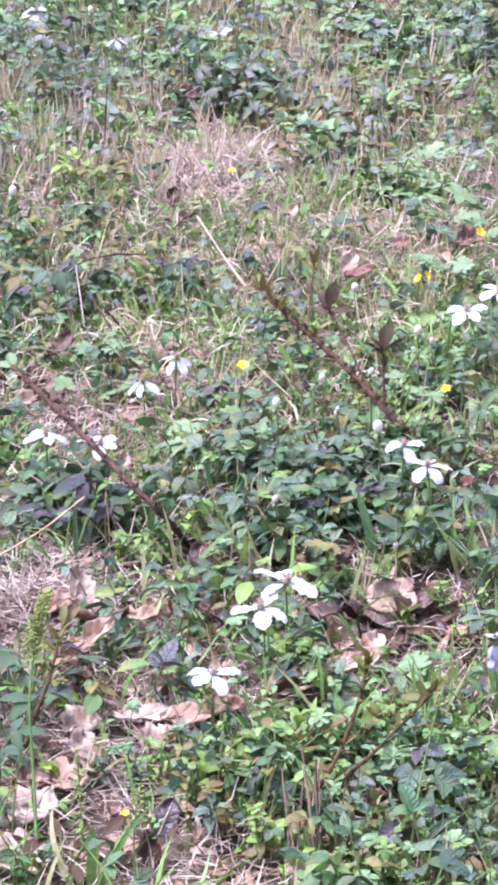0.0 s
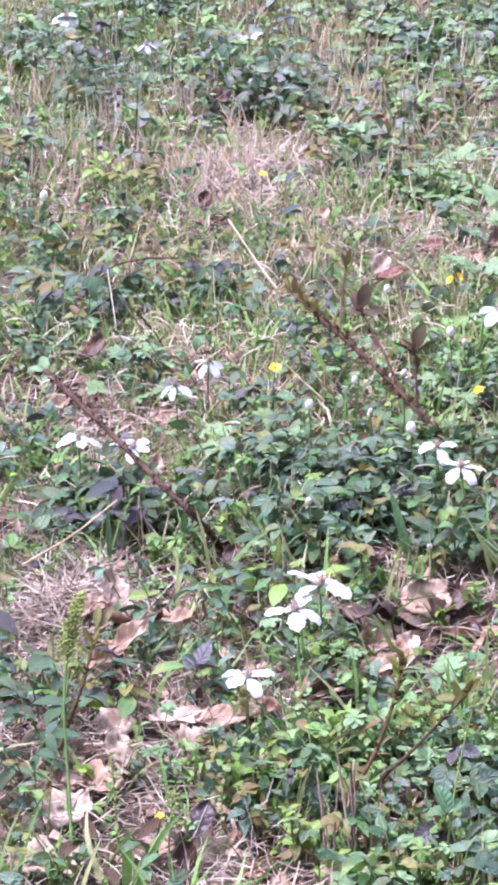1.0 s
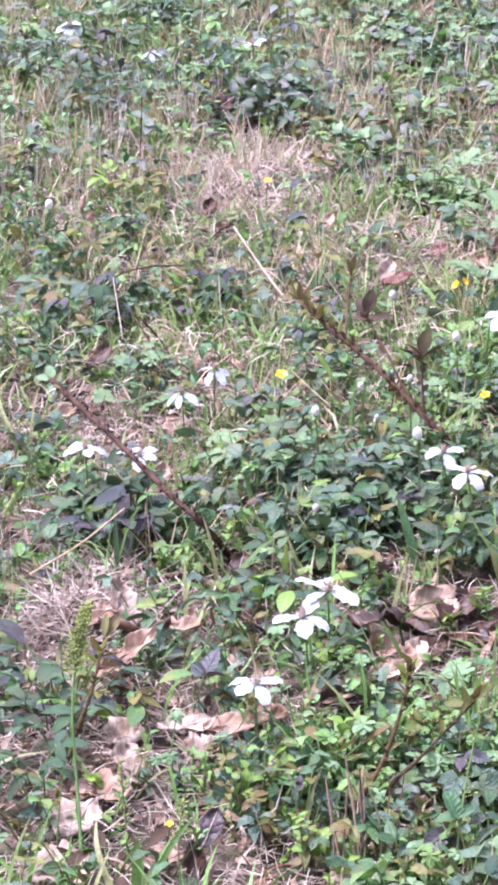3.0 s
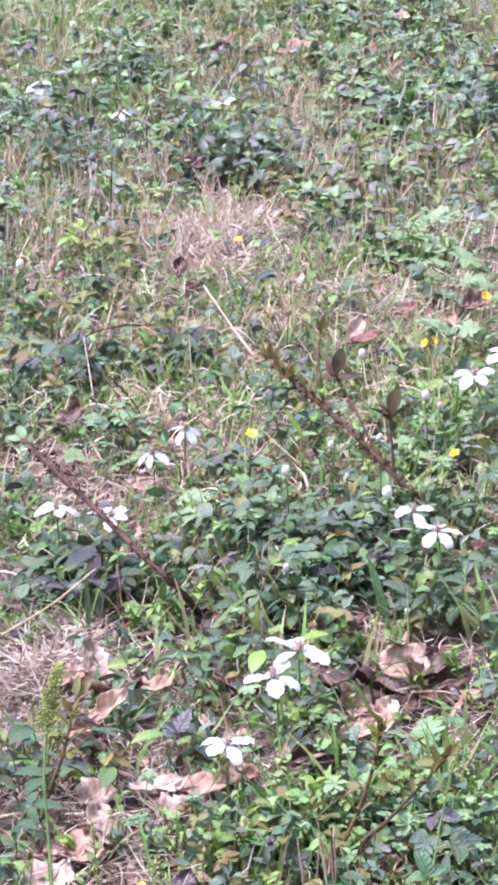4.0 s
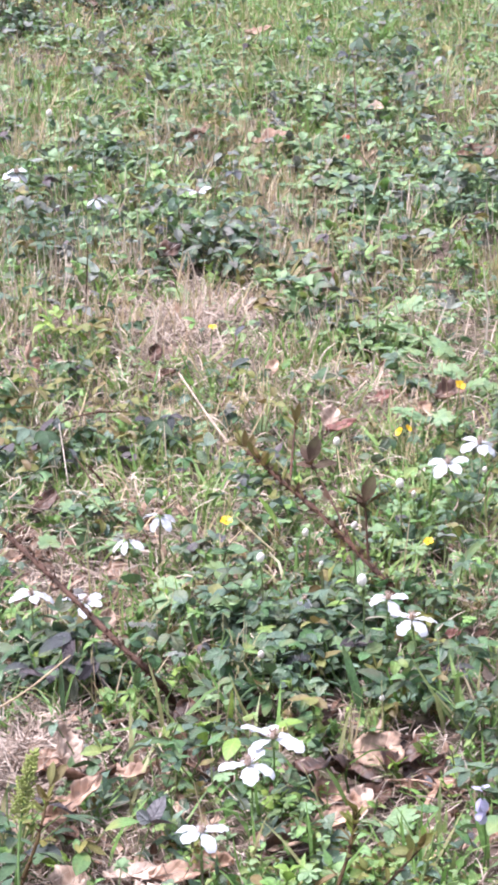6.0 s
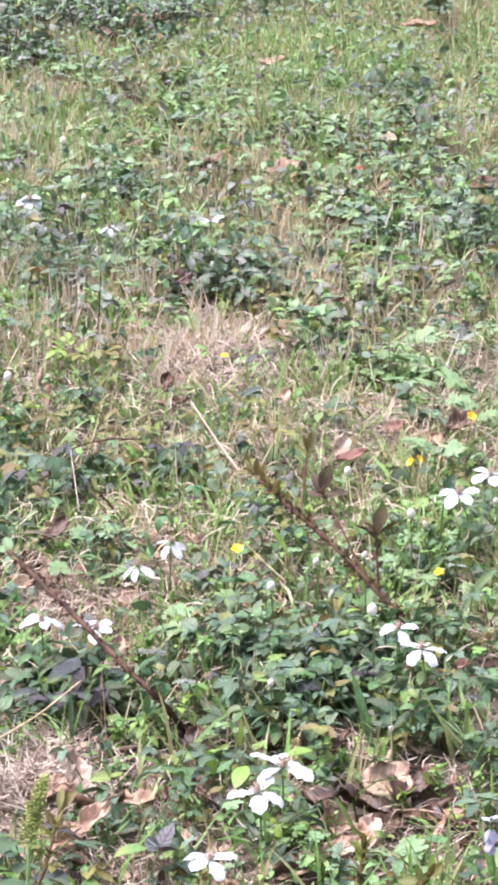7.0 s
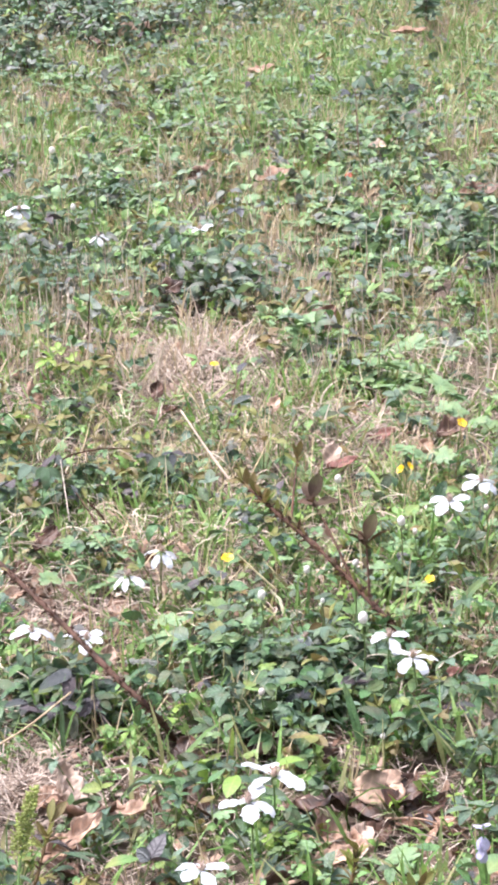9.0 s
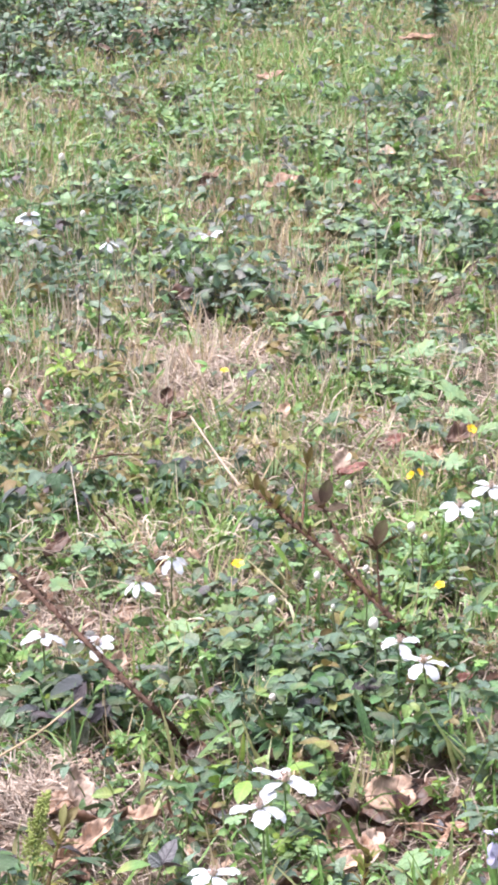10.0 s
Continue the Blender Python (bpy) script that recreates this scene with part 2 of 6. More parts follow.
DARK_PATCHES = [
    (-0.27, 3.17, 0.08, 0.16, 0.6),
    (-0.30, 3.44, 0.08, 0.10, 0.9),
    (-0.42, 4.58, 0.09, 0.19, 1.0),
    (-0.29, 4.33, 0.07, 0.19, 0.8),
    (-0.02, 4.23, 0.10, 0.15, 1.6),
    (0.06, 2.41, 0.08, 0.15, 2.3),
    (0.04, 2.79, 0.09, 0.15, 0.25),
    (-0.20, 1.98, 0.04, 0.10, 1.1),
    (0.10, 1.78, 0.10, 0.08, 0.4),
    (-0.04, 2.10, 0.04, 0.07, 0.7),
    (-0.37, 7.99, 0.52, 0.68, 1.7),
    (0.39, 6.18, 0.08, 0.62, 1.2),
    (0.43, 4.72, 0.08, 0.28, 1.1),
    (-0.19, 4.97, 0.08, 0.14, 0.9),
    (0.64, 8.53, 0.36, 0.31, 1.5),
    (0.01, 4.71, 0.04, 0.20, 0.8),
    (0.21, 2.39, 0.06, 0.13, 0.35),
    (-0.18, 2.39, 0.06, 0.07, 0.9),
    (-0.11, 3.19, 0.05, 0.06, 0.7),
]
GREEN_PATCHES = [
    (-0.12, 2.02, 0.08, 0.07, 0.8),
    (-0.14, 1.80, 0.07, 0.09, 0.7),
    (0.07, 3.21, 0.07, 0.12, 1.04),
    (0.14, 3.38, 0.14, 0.12, 0.9),
    (0.24, 2.95, 0.07, 0.27, 1.3),
    (-0.06, 2.50, 0.05, 0.09, 0.91),
    (0.17, 2.11, 0.06, 0.06, 0.91),
    (0.12, 1.89, 0.10, 0.09, 2.2),
    (0.10, 1.73, 0.10, 0.07, 1.2),
    (-0.03, 1.83, 0.06, 0.11, 1.17),
    (-0.22, 5.00, 0.06, 0.16, 1.3),
    (0.30, 7.17, 0.44, 0.61, 1.82),
    (0.09, 6.05, 0.20, 0.48, 1.17),
    (-0.37, 5.72, 0.16, 0.40, 1.17),
    (0.06, 2.46, 0.09, 0.17, 0.15),
    (0.18, 3.56, 0.18, 0.10, 1.04),
    (-0.23, 2.54, 0.03, 0.14, 0.78),
]
PALE_PATCHES = [
    (0.13, 1.84, 0.09, 0.12, 1.0),
    (-0.06, 2.48, 0.04, 0.08, 1.4),
    (0.21, 2.78, 0.04, 0.11, 1.2),
    (0.21, 4.51, 0.07, 0.25, 1.3),
    (0.24, 3.65, 0.07, 0.11, 1.1),
    (0.24, 4.88, 0.08, 0.50, 1.1),
    (-0.10, 4.54, 0.13, 0.16, 0.9),
    (-0.17, 2.82, 0.03, 0.08, 0.9),
    (-0.09, 6.21, 0.14, 0.25, 0.8),
    (0.10, 5.75, 0.30, 0.35, 0.6),
]
TALL_DRY_PATCHES = [
    (0.10, 4.34, 0.11, 0.42, 1.2),
    (-0.11, 3.07, 0.11, 0.31, 0.25),
    (-0.10, 2.61, 0.07, 0.14, 0.15),
    (0.29, 4.31, 0.05, 0.25, 1.0),
    (-0.23, 4.07, 0.12, 0.30, 0.9),
    (-0.08, 5.48, 0.08, 0.36, 0.7),
    (0.45, 5.75, 0.05, 0.47, 0.5),
    (-0.38, 4.92, 0.04, 0.38, 0.9),
    (-0.51, 7.39, 0.14, 0.47, 0.9),
    (0.05, 1.73, 0.02, 0.05, 0.8),
    (0.59, 8.04, 0.08, 0.62, 0.6),
]
CLEARINGS = [
    (0.115, 2.235, 0.03, 0.035, 0.8),
    (0.205, 2.215, 0.03, 0.035, 0.6),
    (0.135, 2.13, 0.035, 0.04, 0.9),
    (-0.14, 2.12, 0.06, 0.05, 0.75),
    (-0.09, 1.92, 0.08, 0.04, 0.5),
    (-0.14, 1.76, 0.06, 0.08, 0.4),
]
HOLLOWS = [
    (-0.02, 4.12, 0.09, 0.12, 0.8),
    (0.06, 2.30, 0.08, 0.05, 0.5),
    (0.10, 2.13, 0.08, 0.04, 0.6),
    (-0.37, 7.83, 0.44, 0.60, 0.8),
]

rng = np.random.default_rng(11)


def waves(scale, seed):
    """A smooth, irregular field of about that wavelength, mean 0, spread 1."""
    r = np.random.default_rng(seed)
    k = r.normal(0, 2 * math.pi / scale * 0.7, (18, 2))
    ph = r.uniform(0, 2 * math.pi, 18)
    return lambda x, y: np.sin(np.multiply.outer(x, k[:, 0]) + np.multiply.outer(y, k[:, 1]) + ph).sum(-1) / 3.0


BUMPS, LUMPS = waves(0.5, 3), waves(0.09, 4)


def ground_height(x, y):
    x, y = np.asarray(x, float), np.asarray(y, float)
    near = np.exp(-np.maximum(0, np.hypot(x, y - 6) - 9) / 6)
    return (0.007 * BUMPS(x, y) + 0.003 * LUMPS(x, y)) * near


def cover(patches, base, rough, seed, scale=0.16):
    """How thick one kind of growth stands at a place."""
    clump = waves(scale, seed)

    def value(x, y):
        v = np.full(x.shape, float(base))
        for px, py, rx, ry, amount in patches:
            v = v + amount * np.exp(-(((x - px) / rx) ** 2 + ((y - py) / ry) ** 2))
        return np.maximum(0, v + rough * clump(x, y) * (0.3 + v))
    return value


NEAR_Y, FAR_Y = 1.25, 12.5


def spots(n, field, near=NEAR_Y, far=FAR_Y, litter=False):
    """n places in the meadow, drawn by a field; the growth thins out away from the open strip in the middle."""
    xs, ys, got = [], [], 0
    while got < n:
        y = rng.uniform(near, far, 40000)
        x = rng.uniform(-2.6, 2.6, 40000)
        strip = 0.115 * y + 0.06
        keep = np.exp(-np.maximum(0, np.abs(x) - strip) / 0.19) + 0.05
        keep = np.minimum(1, keep) * np.interp(y, (1.3, 3.5, 7, 12), (1.0, 0.9, 0.5, 0.35)) * np.minimum(2.2, field(x, y)) / 2.2
        for hx, hy, hw, hd, amount in HOLLOWS if litter else HOLLOWS + CLEARINGS:
            keep = keep * (1 - amount * np.exp(-(((x - hx) / hw) ** 2 + ((y - hy) / hd) ** 2) ** 2))
        ok = rng.random(40000) < keep
        xs.append(x[ok]), ys.append(y[ok])
        got += int(ok.sum())
    return np.concatenate(xs)[:n], np.concatenate(ys)[:n]


# ---- blades and leaves as meshes ----
def blades(base, az, rise, droop, length, width, outline, fold=0.2, roll=0.0, sway=0.0, sides=3):
    """Strips along a curve: from base, in direction az, rising at first by rise and drooping on the way; outline gives the width along them."""
    n, k = len(base), len(outline)
    full = lambda v: np.broadcast_to(np.asarray(v, float), (n,))
    az, rise, droop, length, width, fold, roll, sway = map(full, (az, rise, droop, length, width, fold, roll, sway))
    u = np.linspace(0, 1, k)
    ang = rise[:, None] - droop[:, None] * u
    a = az[:, None] + sway[:, None] * u
    step = length[:, None] / (k - 1)
    d = np.stack([np.cos(ang) * np.cos(a), np.cos(ang) * np.sin(a), np.sin(ang)], -1)
    c = np.cumsum(np.concatenate([np.zeros((n, 1, 3)), (d[:, 1:] + d[:, :-1]) / 2 * step[..., None]], 1), 1) + base[:, None]
    side = np.stack([-np.sin(a), np.cos(a), np.zeros_like(a)], -1)
    up = np.cross(d, side)
    cr, sr = np.cos(roll)[:, None, None], np.sin(roll)[:, None, None]
    side, up = side * cr + up * sr, up * cr - side * sr
    hw = (width[:, None] * np.asarray(outline) / 2)[..., None]
    lift = up * hw * fold[:, None, None]
    rows = [c - side * hw + lift, c, c + side * hw + lift] if sides == 3 else [c - side * hw, c + side * hw]
    v = np.stack(rows, 2).reshape(n, k * len(rows), 3)
    s = len(rows)
    q = [(i * s + j, i * s + j + 1, (i + 1) * s + j + 1, (i + 1) * s + j) for i in range(k - 1) for j in range(s - 1)]
    return v, np.array(q)


def tubes(a, b, ra, rb, sag=0.0, k=3, sides=4):
    """Tapered stalks from points a to points b, bowed upwards by sag."""
    n = len(a)
    full = lambda v: np.broadcast_to(np.asarray(v, float), (n,))
    ra, rb, sag = map(full, (ra, rb, sag))
    u = np.linspace(0, 1, k)
    c = a[:, None] + (b - a)[:, None] * u[None, :, None]
    c[..., 2] += sag[:, None] * 4 * u * (1 - u)
    d = b - a
    d = d / np.maximum(1e-9, np.linalg.norm(d, axis=1))[:, None]
    e1 = np.cross(d, np.where(np.abs(d[:, 2:]) > 0.8, (1.0, 0, 0), (0, 0, 1.0)))
    e1 /= np.linalg.norm(e1, axis=1)[:, None]
    e2 = np.cross(d, e1)
    th = np.linspace(0, 2 * math.pi, sides, endpoint=False)
    ring = np.cos(th)[:, None] * e1[:, None] + np.sin(th)[:, None] * e2[:, None]
    r = ra[:, None] + (rb - ra)[:, None] * u
    v = (c[:, :, None] + ring[:, None] * r[:, :, None, None]).reshape(n, k * sides, 3)
    q = [(i * sides + j, i * sides + (j + 1) % sides, (i + 1) * sides + (j + 1) % sides, (i + 1) * sides + j)
         for i in range(k - 1) for j in range(sides)]
    return v, np.array(q)


def mesh_of(name, chunks, material, smooth=True):
    """One mesh from chunks of alike pieces, each with its own material slot if several are given."""
    mats = material if isinstance(material, list) else [material] * len(chunks)
    vs, qs, slots, ribs, runs, off = [], [], [], [], [], 0
    slot_list = list(dict.fromkeys(mats))
    for (v, q), mt in zip(chunks, mats):
        n, k, _ = v.shape
        vs.append(v.reshape(-1, 3))
        qs.append((q[None] + (np.arange(n) * k)[:, None, None] + off).reshape(-1, 4))
        slots.append(np.full(n * len(q), slot_list.index(mt), np.int32))
        cols = int(q[0][3] - q[0][0])  # vertices a row: the middle one lies on the rib
        i = np.arange(k)
        ribs.append(np.tile(1 - np.abs(2 * (i % cols) / max(1, cols - 1) - 1) if cols > 2 else np.zeros(k), n))
        runs.append(np.tile(i // cols / max(1, k // cols - 1), n))
        off += n * k
    v, q, sl = np.concatenate(vs), np.concatenate(qs), np.concatenate(slots)
    me = bpy.data.meshes.new(name)
    me.vertices.add(len(v)), me.loops.add(q.size), me.polygons.add(len(q))
    me.vertices.foreach_set("co", v.astype(np.float32).ravel())
    me.loops.foreach_set("vertex_index", q.astype(np.int32).ravel())
    me.polygons.foreach_set("loop_start", np.arange(0, q.size, 4, dtype=np.int32))
    me.polygons.foreach_set("loop_total", np.full(len(q), 4, np.int32))
    for mt in slot_list:
        me.materials.append(mt)
    me.polygons.foreach_set("material_index", sl)
    me.polygons.foreach_set("use_smooth", np.full(len(q), smooth))
    for attribute, values in (("rib", ribs), ("along", runs)):
        me.attributes.new(attribute, "FLOAT", "POINT").data.foreach_set("value", np.concatenate(values).astype(np.float32))
    me.update()
    me.validate()
    return me


def stuff(name, chunks, material, label, category):
    return tagged(new(name, mesh_of(name, chunks, material)), label, category, kind="stuff")


def part(name, mesh, parent, label="", at=None):
    """A mesh object under a thing or a part."""
    ob = new(name, mesh)
    ob.parent = parent
    if at is not None:
        ob.matrix_basis = at
    return tagged(ob, label)


OVATE = (0.18, 1.0, 0.68, 0.03)
OVATE_FAR = (0.25, 1.0, 0.05)
TOOTHED = (0.1, 0.74, 1.0, 0.86, 0.8, 0.42, 0.02)
BRAMBLE_FAR = (0.15, 1.0, 0.7, 0.04)
BRAMBLE_MID = (0.12, 0.8, 1.0, 0.82, 0.5, 0.03)
LOBE = (0.2, 0.6, 1.0, 0.9, 0.3)
GRASS_OUT = (0.8, 1.0, 0.72, 0.06)
STRAW_OUT = (0.8, 1.0, 0.5)
PI = math.pi


def grounded(x, y, z=0.0):
    return np.stack([x, y, ground_height(x, y) + z], 1)


# ---- ground ----
def build_ground():
    gx = np.concatenate([-np.geomspace(400, 2.7, 22), np.linspace(-2.6, 2.6, 84), np.geomspace(2.7, 400, 22)])
    gy = np.concatenate([-np.geomspace(400, 0.3, 22), np.linspace(-0.2, 12.6, 200), np.geomspace(12.9, 400, 22)])
    x, y = np.meshgrid(gx, gy)
    v = np.stack([x.ravel(), y.ravel(), ground_height(x.ravel(), y.ravel())], 1)
    nx = len(gx)
    i = (np.arange(len(gy) - 1)[:, None] * nx + np.arange(nx - 1)[None]).ravel()
    q = np.stack([i, i + 1, i + nx + 1, i + nx], 1)
    me = mesh_of("ground", [(v[None], q)], SOIL)
    tagged(new("ground", me), "brown soil with rotted litter under the meadow", "ground", kind="structure")


build_ground()

straw_at = cover(STRAW_PATCHES, 0.85, 0.4, 21)
dark_at = cover(DARK_PATCHES, 0.09, 0.5, 22)
green_at = cover(GREEN_PATCHES, 0.34, 0.5, 23)
pale_at = cover(PALE_PATCHES, 0.18, 0.5, 24)
dry_at = cover(TALL_DRY_PATCHES, 0.28, 0.5, 25)
less_straw = lambda f, k: (lambda x, y: f(x, y) / (1 + k * np.maximum(0, straw_at(x, y) - 0.85)))
lush = less_straw(lambda x, y: (0.82 * green_at(x, y) + 0.15 * dark_at(x, y)) / (1 + 0.9 * np.maximum(0, dark_at(x, y) - 0.3)), 4.0)
grassy = cover(GREEN_PATCHES + [(0.11, 6.55, 0.54, 1.22, 0.3), (-0.26, 4.95, 0.10, 0.30, 1.2), (0.45, 6.9, 0.25, 0.35, 0.9)], 0.45, 0.6, 26, 0.1)


# ---- litter on the ground ----
def build_litter():
    x, y = spots(62000, straw_at, litter=True)
    x2, y2 = spots(12000, lambda a, c: 0.4 + straw_at(a, c), NEAR_Y, 2.7, True)
    x, y = np.append(x, x2), np.append(y, y2)
    n = len(x)
    b = grounded(x, y, 0.002 + 0.02 * rng.random(n) ** 1.5)
    v = blades(b, rng.uniform(0, 2 * PI, n), rng.normal(0.1, 0.22, n), rng.normal(0, 0.6, n), rng.uniform(0.010, 0.045, n),
               rng.uniform(0.0006, 0.0018, n), STRAW_OUT, roll=rng.uniform(-0.8, 0.8, n), sway=rng.normal(0, 1.1, n), sides=2)
    piles = [v]
    for px, py, rx, ry, amount in STRAW_PATCHES:
        n = int(min(2600, 2000 * amount * (rx * ry / 0.03) ** 0.7)) if amount >= 1.8 else 0
        if n:
            q = rng.normal(0, 0.55, (2, n))
            z = 0.004 + 0.018 * rng.random(n) * np.exp(-(q ** 2).sum(0))
            piles.append(blades(grounded(px + rx * q[0], py + ry * q[1], z), rng.uniform(0, 2 * PI, n), rng.normal(0.12, 0.2, n), rng.normal(0.2, 0.5, n),
                                rng.uniform(0.02, 0.075, n), rng.uniform(0.0008, 0.0026, n), STRAW_OUT, roll=rng.uniform(-0.8, 0.8, n), sway=rng.normal(0, 1.3, n), sides=2))
    stuff("straw_litter", piles, STRAW, "pale pinkish dry straw lying matted on the soil", "straw")
    x, y = spots(5500, lambda a, c: 0.3 + 0.7 * straw_at(a, c), litter=True)
    x2, y2 = spots(6000, lambda a, c: 0.5 + 0.5 * straw_at(a, c), NEAR_Y, 2.9, True)
    x, y = np.append(x, x2), np.append(y, y2)
    n = len(x)
    b = grounded(x, y, 0.003 + 0.012 * rng.random(n))
    v = blades(b, rng.uniform(0, 2 * PI, n), rng.normal(0.1, 0.3, n), rng.normal(0, 0.9, n), rng.uniform(0.005, 0.024, n),
               rng.uniform(0.003, 0.011, n), (0.4, 1.0, 0.5), fold=rng.uniform(-0.6, 0.8, n), roll=rng.normal(0, 0.3, n))
    w = rng.random(n)
    q = v[1]
    stuff("leaf_crumbs", [(v[0][w < 0.45], q), (v[0][(w >= 0.45) & (w < 0.8)], q), (v[0][w >= 0.8], q)], [DEAD_BROWN, DEAD_TAN, DEAD_PALE],
          "brown and tan crumbs of old dead leaves", "leaf litter")


build_litter()


# ---- grass ----
def build_grass():
    n = 5600
    x, y = spots(n, less_straw(lambda a, c: grassy(a, c) * np.interp(c, (2.0, 3.0, 4.5, 6.0), (0.45, 0.85, 0.75, 0.85)), 0.9))
    m = 6
    tx, ty = np.repeat(x, m) + rng.normal(0, 0.008, n * m), np.repeat(y, m) + rng.normal(0, 0.008, n * m)
    size = np.repeat(rng.uniform(0.035, 0.085, n) * (1 + 0.35 * (y > 5.5)), m) * rng.uniform(0.5, 1.25, n * m)
    v = blades(grounded(tx, ty), rng.uniform(0, 2 * PI, n * m), rng.uniform(0.85, 1.5, n * m), rng.uniform(0.1, 1.5, n * m), size,
               rng.uniform(0.0016, 0.0052, n * m), GRASS_OUT, roll=rng.normal(0, 0.5, n * m), sway=rng.normal(0, 0.4, n * m), sides=2)
    stuff("grass", [v], GRASS, "fresh green grass blades in loose tufts", "grass")
    n = 5300
    x, y = spots(n, lambda a, c: (0.95 * np.maximum(0, dry_at(a, c) - 0.08) + 0.10 * (c > 4.6)) * np.clip((c - 1.9) / 1.2, 0.15, 1))
    m = 6
    tx, ty = np.repeat(x, m) + rng.normal(0, 0.01, n * m), np.repeat(y, m) + rng.normal(0, 0.01, n * m)
    v = blades(grounded(tx, ty), rng.uniform(0, 2 * PI, n * m), rng.uniform(0.9, 1.55, n * m), rng.uniform(-0.2, 0.7, n * m),
               rng.uniform(0.03, 0.09, n * m), rng.uniform(0.0010, 0.0026, n * m) * np.repeat(np.interp(y, (3, 6), (0.85, 1.3)), m), (0.8, 1.0, 0.3), roll=rng.normal(0, 0.6, n * m),
               sway=rng.normal(0, 0.3, n * m), sides=2)
    stuff("dry_grass", [v], DRY, "tan dry grass stalks standing among the green", "dry grass")
    n = 6000
    x, y = rng.uniform(-7, 7, n), rng.uniform(-3, 15, n)
    ok = (np.abs(x) > 0.115 * y + 0.5) | (y < NEAR_Y) | (y > FAR_Y - 0.5)
    x, y = np.repeat(x[ok], 4), np.repeat(y[ok], 4)
    x, y, m = x + rng.normal(0, 0.02, len(x)), y + rng.normal(0, 0.02, len(x)), len(x)
    v = blades(grounded(x, y), rng.uniform(0, 2 * PI, m), rng.uniform(0.6, 1.4, m), rng.uniform(0.1, 1.3, m), rng.uniform(0.05, 0.13, m),
               rng.uniform(0.004, 0.010, m), (0.8, 1.0, 0.06), roll=rng.normal(0, 0.5, m), sides=2)
    stuff("meadow_grass", [(v[0][::2], v[1])], GRASS, "thin rough grass of the meadow all round", "grass")
    n = 16000
    x, y = spots(n, lambda a, c: 0.3 + straw_at(a, c), litter=True)
    v = blades(grounded(x, y), rng.uniform(0, 2 * PI, n), rng.uniform(0.15, 1.1, n), rng.uniform(-0.3, 1.4, n), rng.uniform(0.018, 0.05, n),
               rng.uniform(0.0007, 0.0018, n), STRAW_OUT, roll=rng.normal(0, 0.6, n), sway=rng.normal(0, 0.5, n), sides=2)
    n = 1500
    x, y = spots(n, lambda a, c: 0.35 + straw_at(a, c), 1.5, 3.9, True)
    arcs = blades(grounded(x, y, 0.004), rng.uniform(0, 2 * PI, n), rng.uniform(0.5, 1.3, n), rng.uniform(1.2, 3.0, n), rng.uniform(0.03, 0.085, n),
                  rng.uniform(0.0008, 0.0021, n), (0.7, 1.0, 1.0, 0.95, 0.85, 0.7, 0.4), roll=rng.normal(0, 0.6, n), sway=rng.normal(0, 1.0, n), sides=2)
    stuff("leaning_straw", [v, arcs], STRAW, "thin pale straw leaning up through the green", "straw")


build_grass()


# ---- small-leaved herbs, a few stems a plant, leaves in crossed pairs ----
def build_herbs():
    chunks, mats = [], []
    for n, near, far, outline, sides, k in ((2080, NEAR_Y, 3.6, OVATE, 3, 5), (900, NEAR_Y, 2.3, OVATE, 3, 5), (1350, 3.6, 5.6, OVATE, 3, 4), (3300, 5.6, FAR_Y, OVATE_FAR, 2, 4)):
        x, y = spots(n, lush, near, far)
        h = rng.uniform(0.015, 0.048, n)
        az, lean = rng.uniform(0, 2 * PI, n), rng.uniform(0, 0.7, n)
        way = np.stack([np.sin(lean) * np.cos(az), np.sin(lean) * np.sin(az), np.cos(lean)], 1)
        base = grounded(x, y)
        top = base + way * h[:, None]
        chunks.append(tubes(base, top, 0.0009, 0.0006, k=2, sides=3)), mats.append(STEM)
        lv, lm = [], rng.random(n)
        size = rng.uniform(0.007, 0.0185, n) * (1.3 if near > 3 else 1.0) * np.where((lm > 0.64) & (lm < 0.8), 1.4, 0.95)
        pieces = []
        for j in range(k):
            at = base + way * (h * (j + 1.2) / (k + 0.2))[:, None]
            for s in (0, PI):
                ln = size * (1.1 - 0.55 * abs(j / (k - 1) - 0.45)) * rng.uniform(0.75, 1.2, n)
                pieces.append(blades(at, az + j * PI / 2 + s + rng.normal(0, 0.3, n), rng.normal(0.5, 0.5, n), rng.normal(0.7, 0.6, n), ln,
                                     ln * rng.uniform(0.45, 0.7, n), outline, fold=0.3, roll=rng.normal(0, 0.45, n), sides=sides))
        for low, high, mt in ((0, 0.56, LIGHT_LEAF), (0.56, 0.64, LIME_LEAF), (0.64, 0.78, BLUE_LEAF if near < 3 else GREY_LEAF), (0.78, 0.86, PALE_LEAF), (0.86, 1, OLIVE_LEAF)):
            ok = (lm >= low) & (lm < high)
            for v, q in pieces:
                chunks.append((v[ok], q)), mats.append(mt)
    stuff("low_herbs", chunks, mats, "low small-leaved green herbs covering the ground", "herbs")


build_herbs()


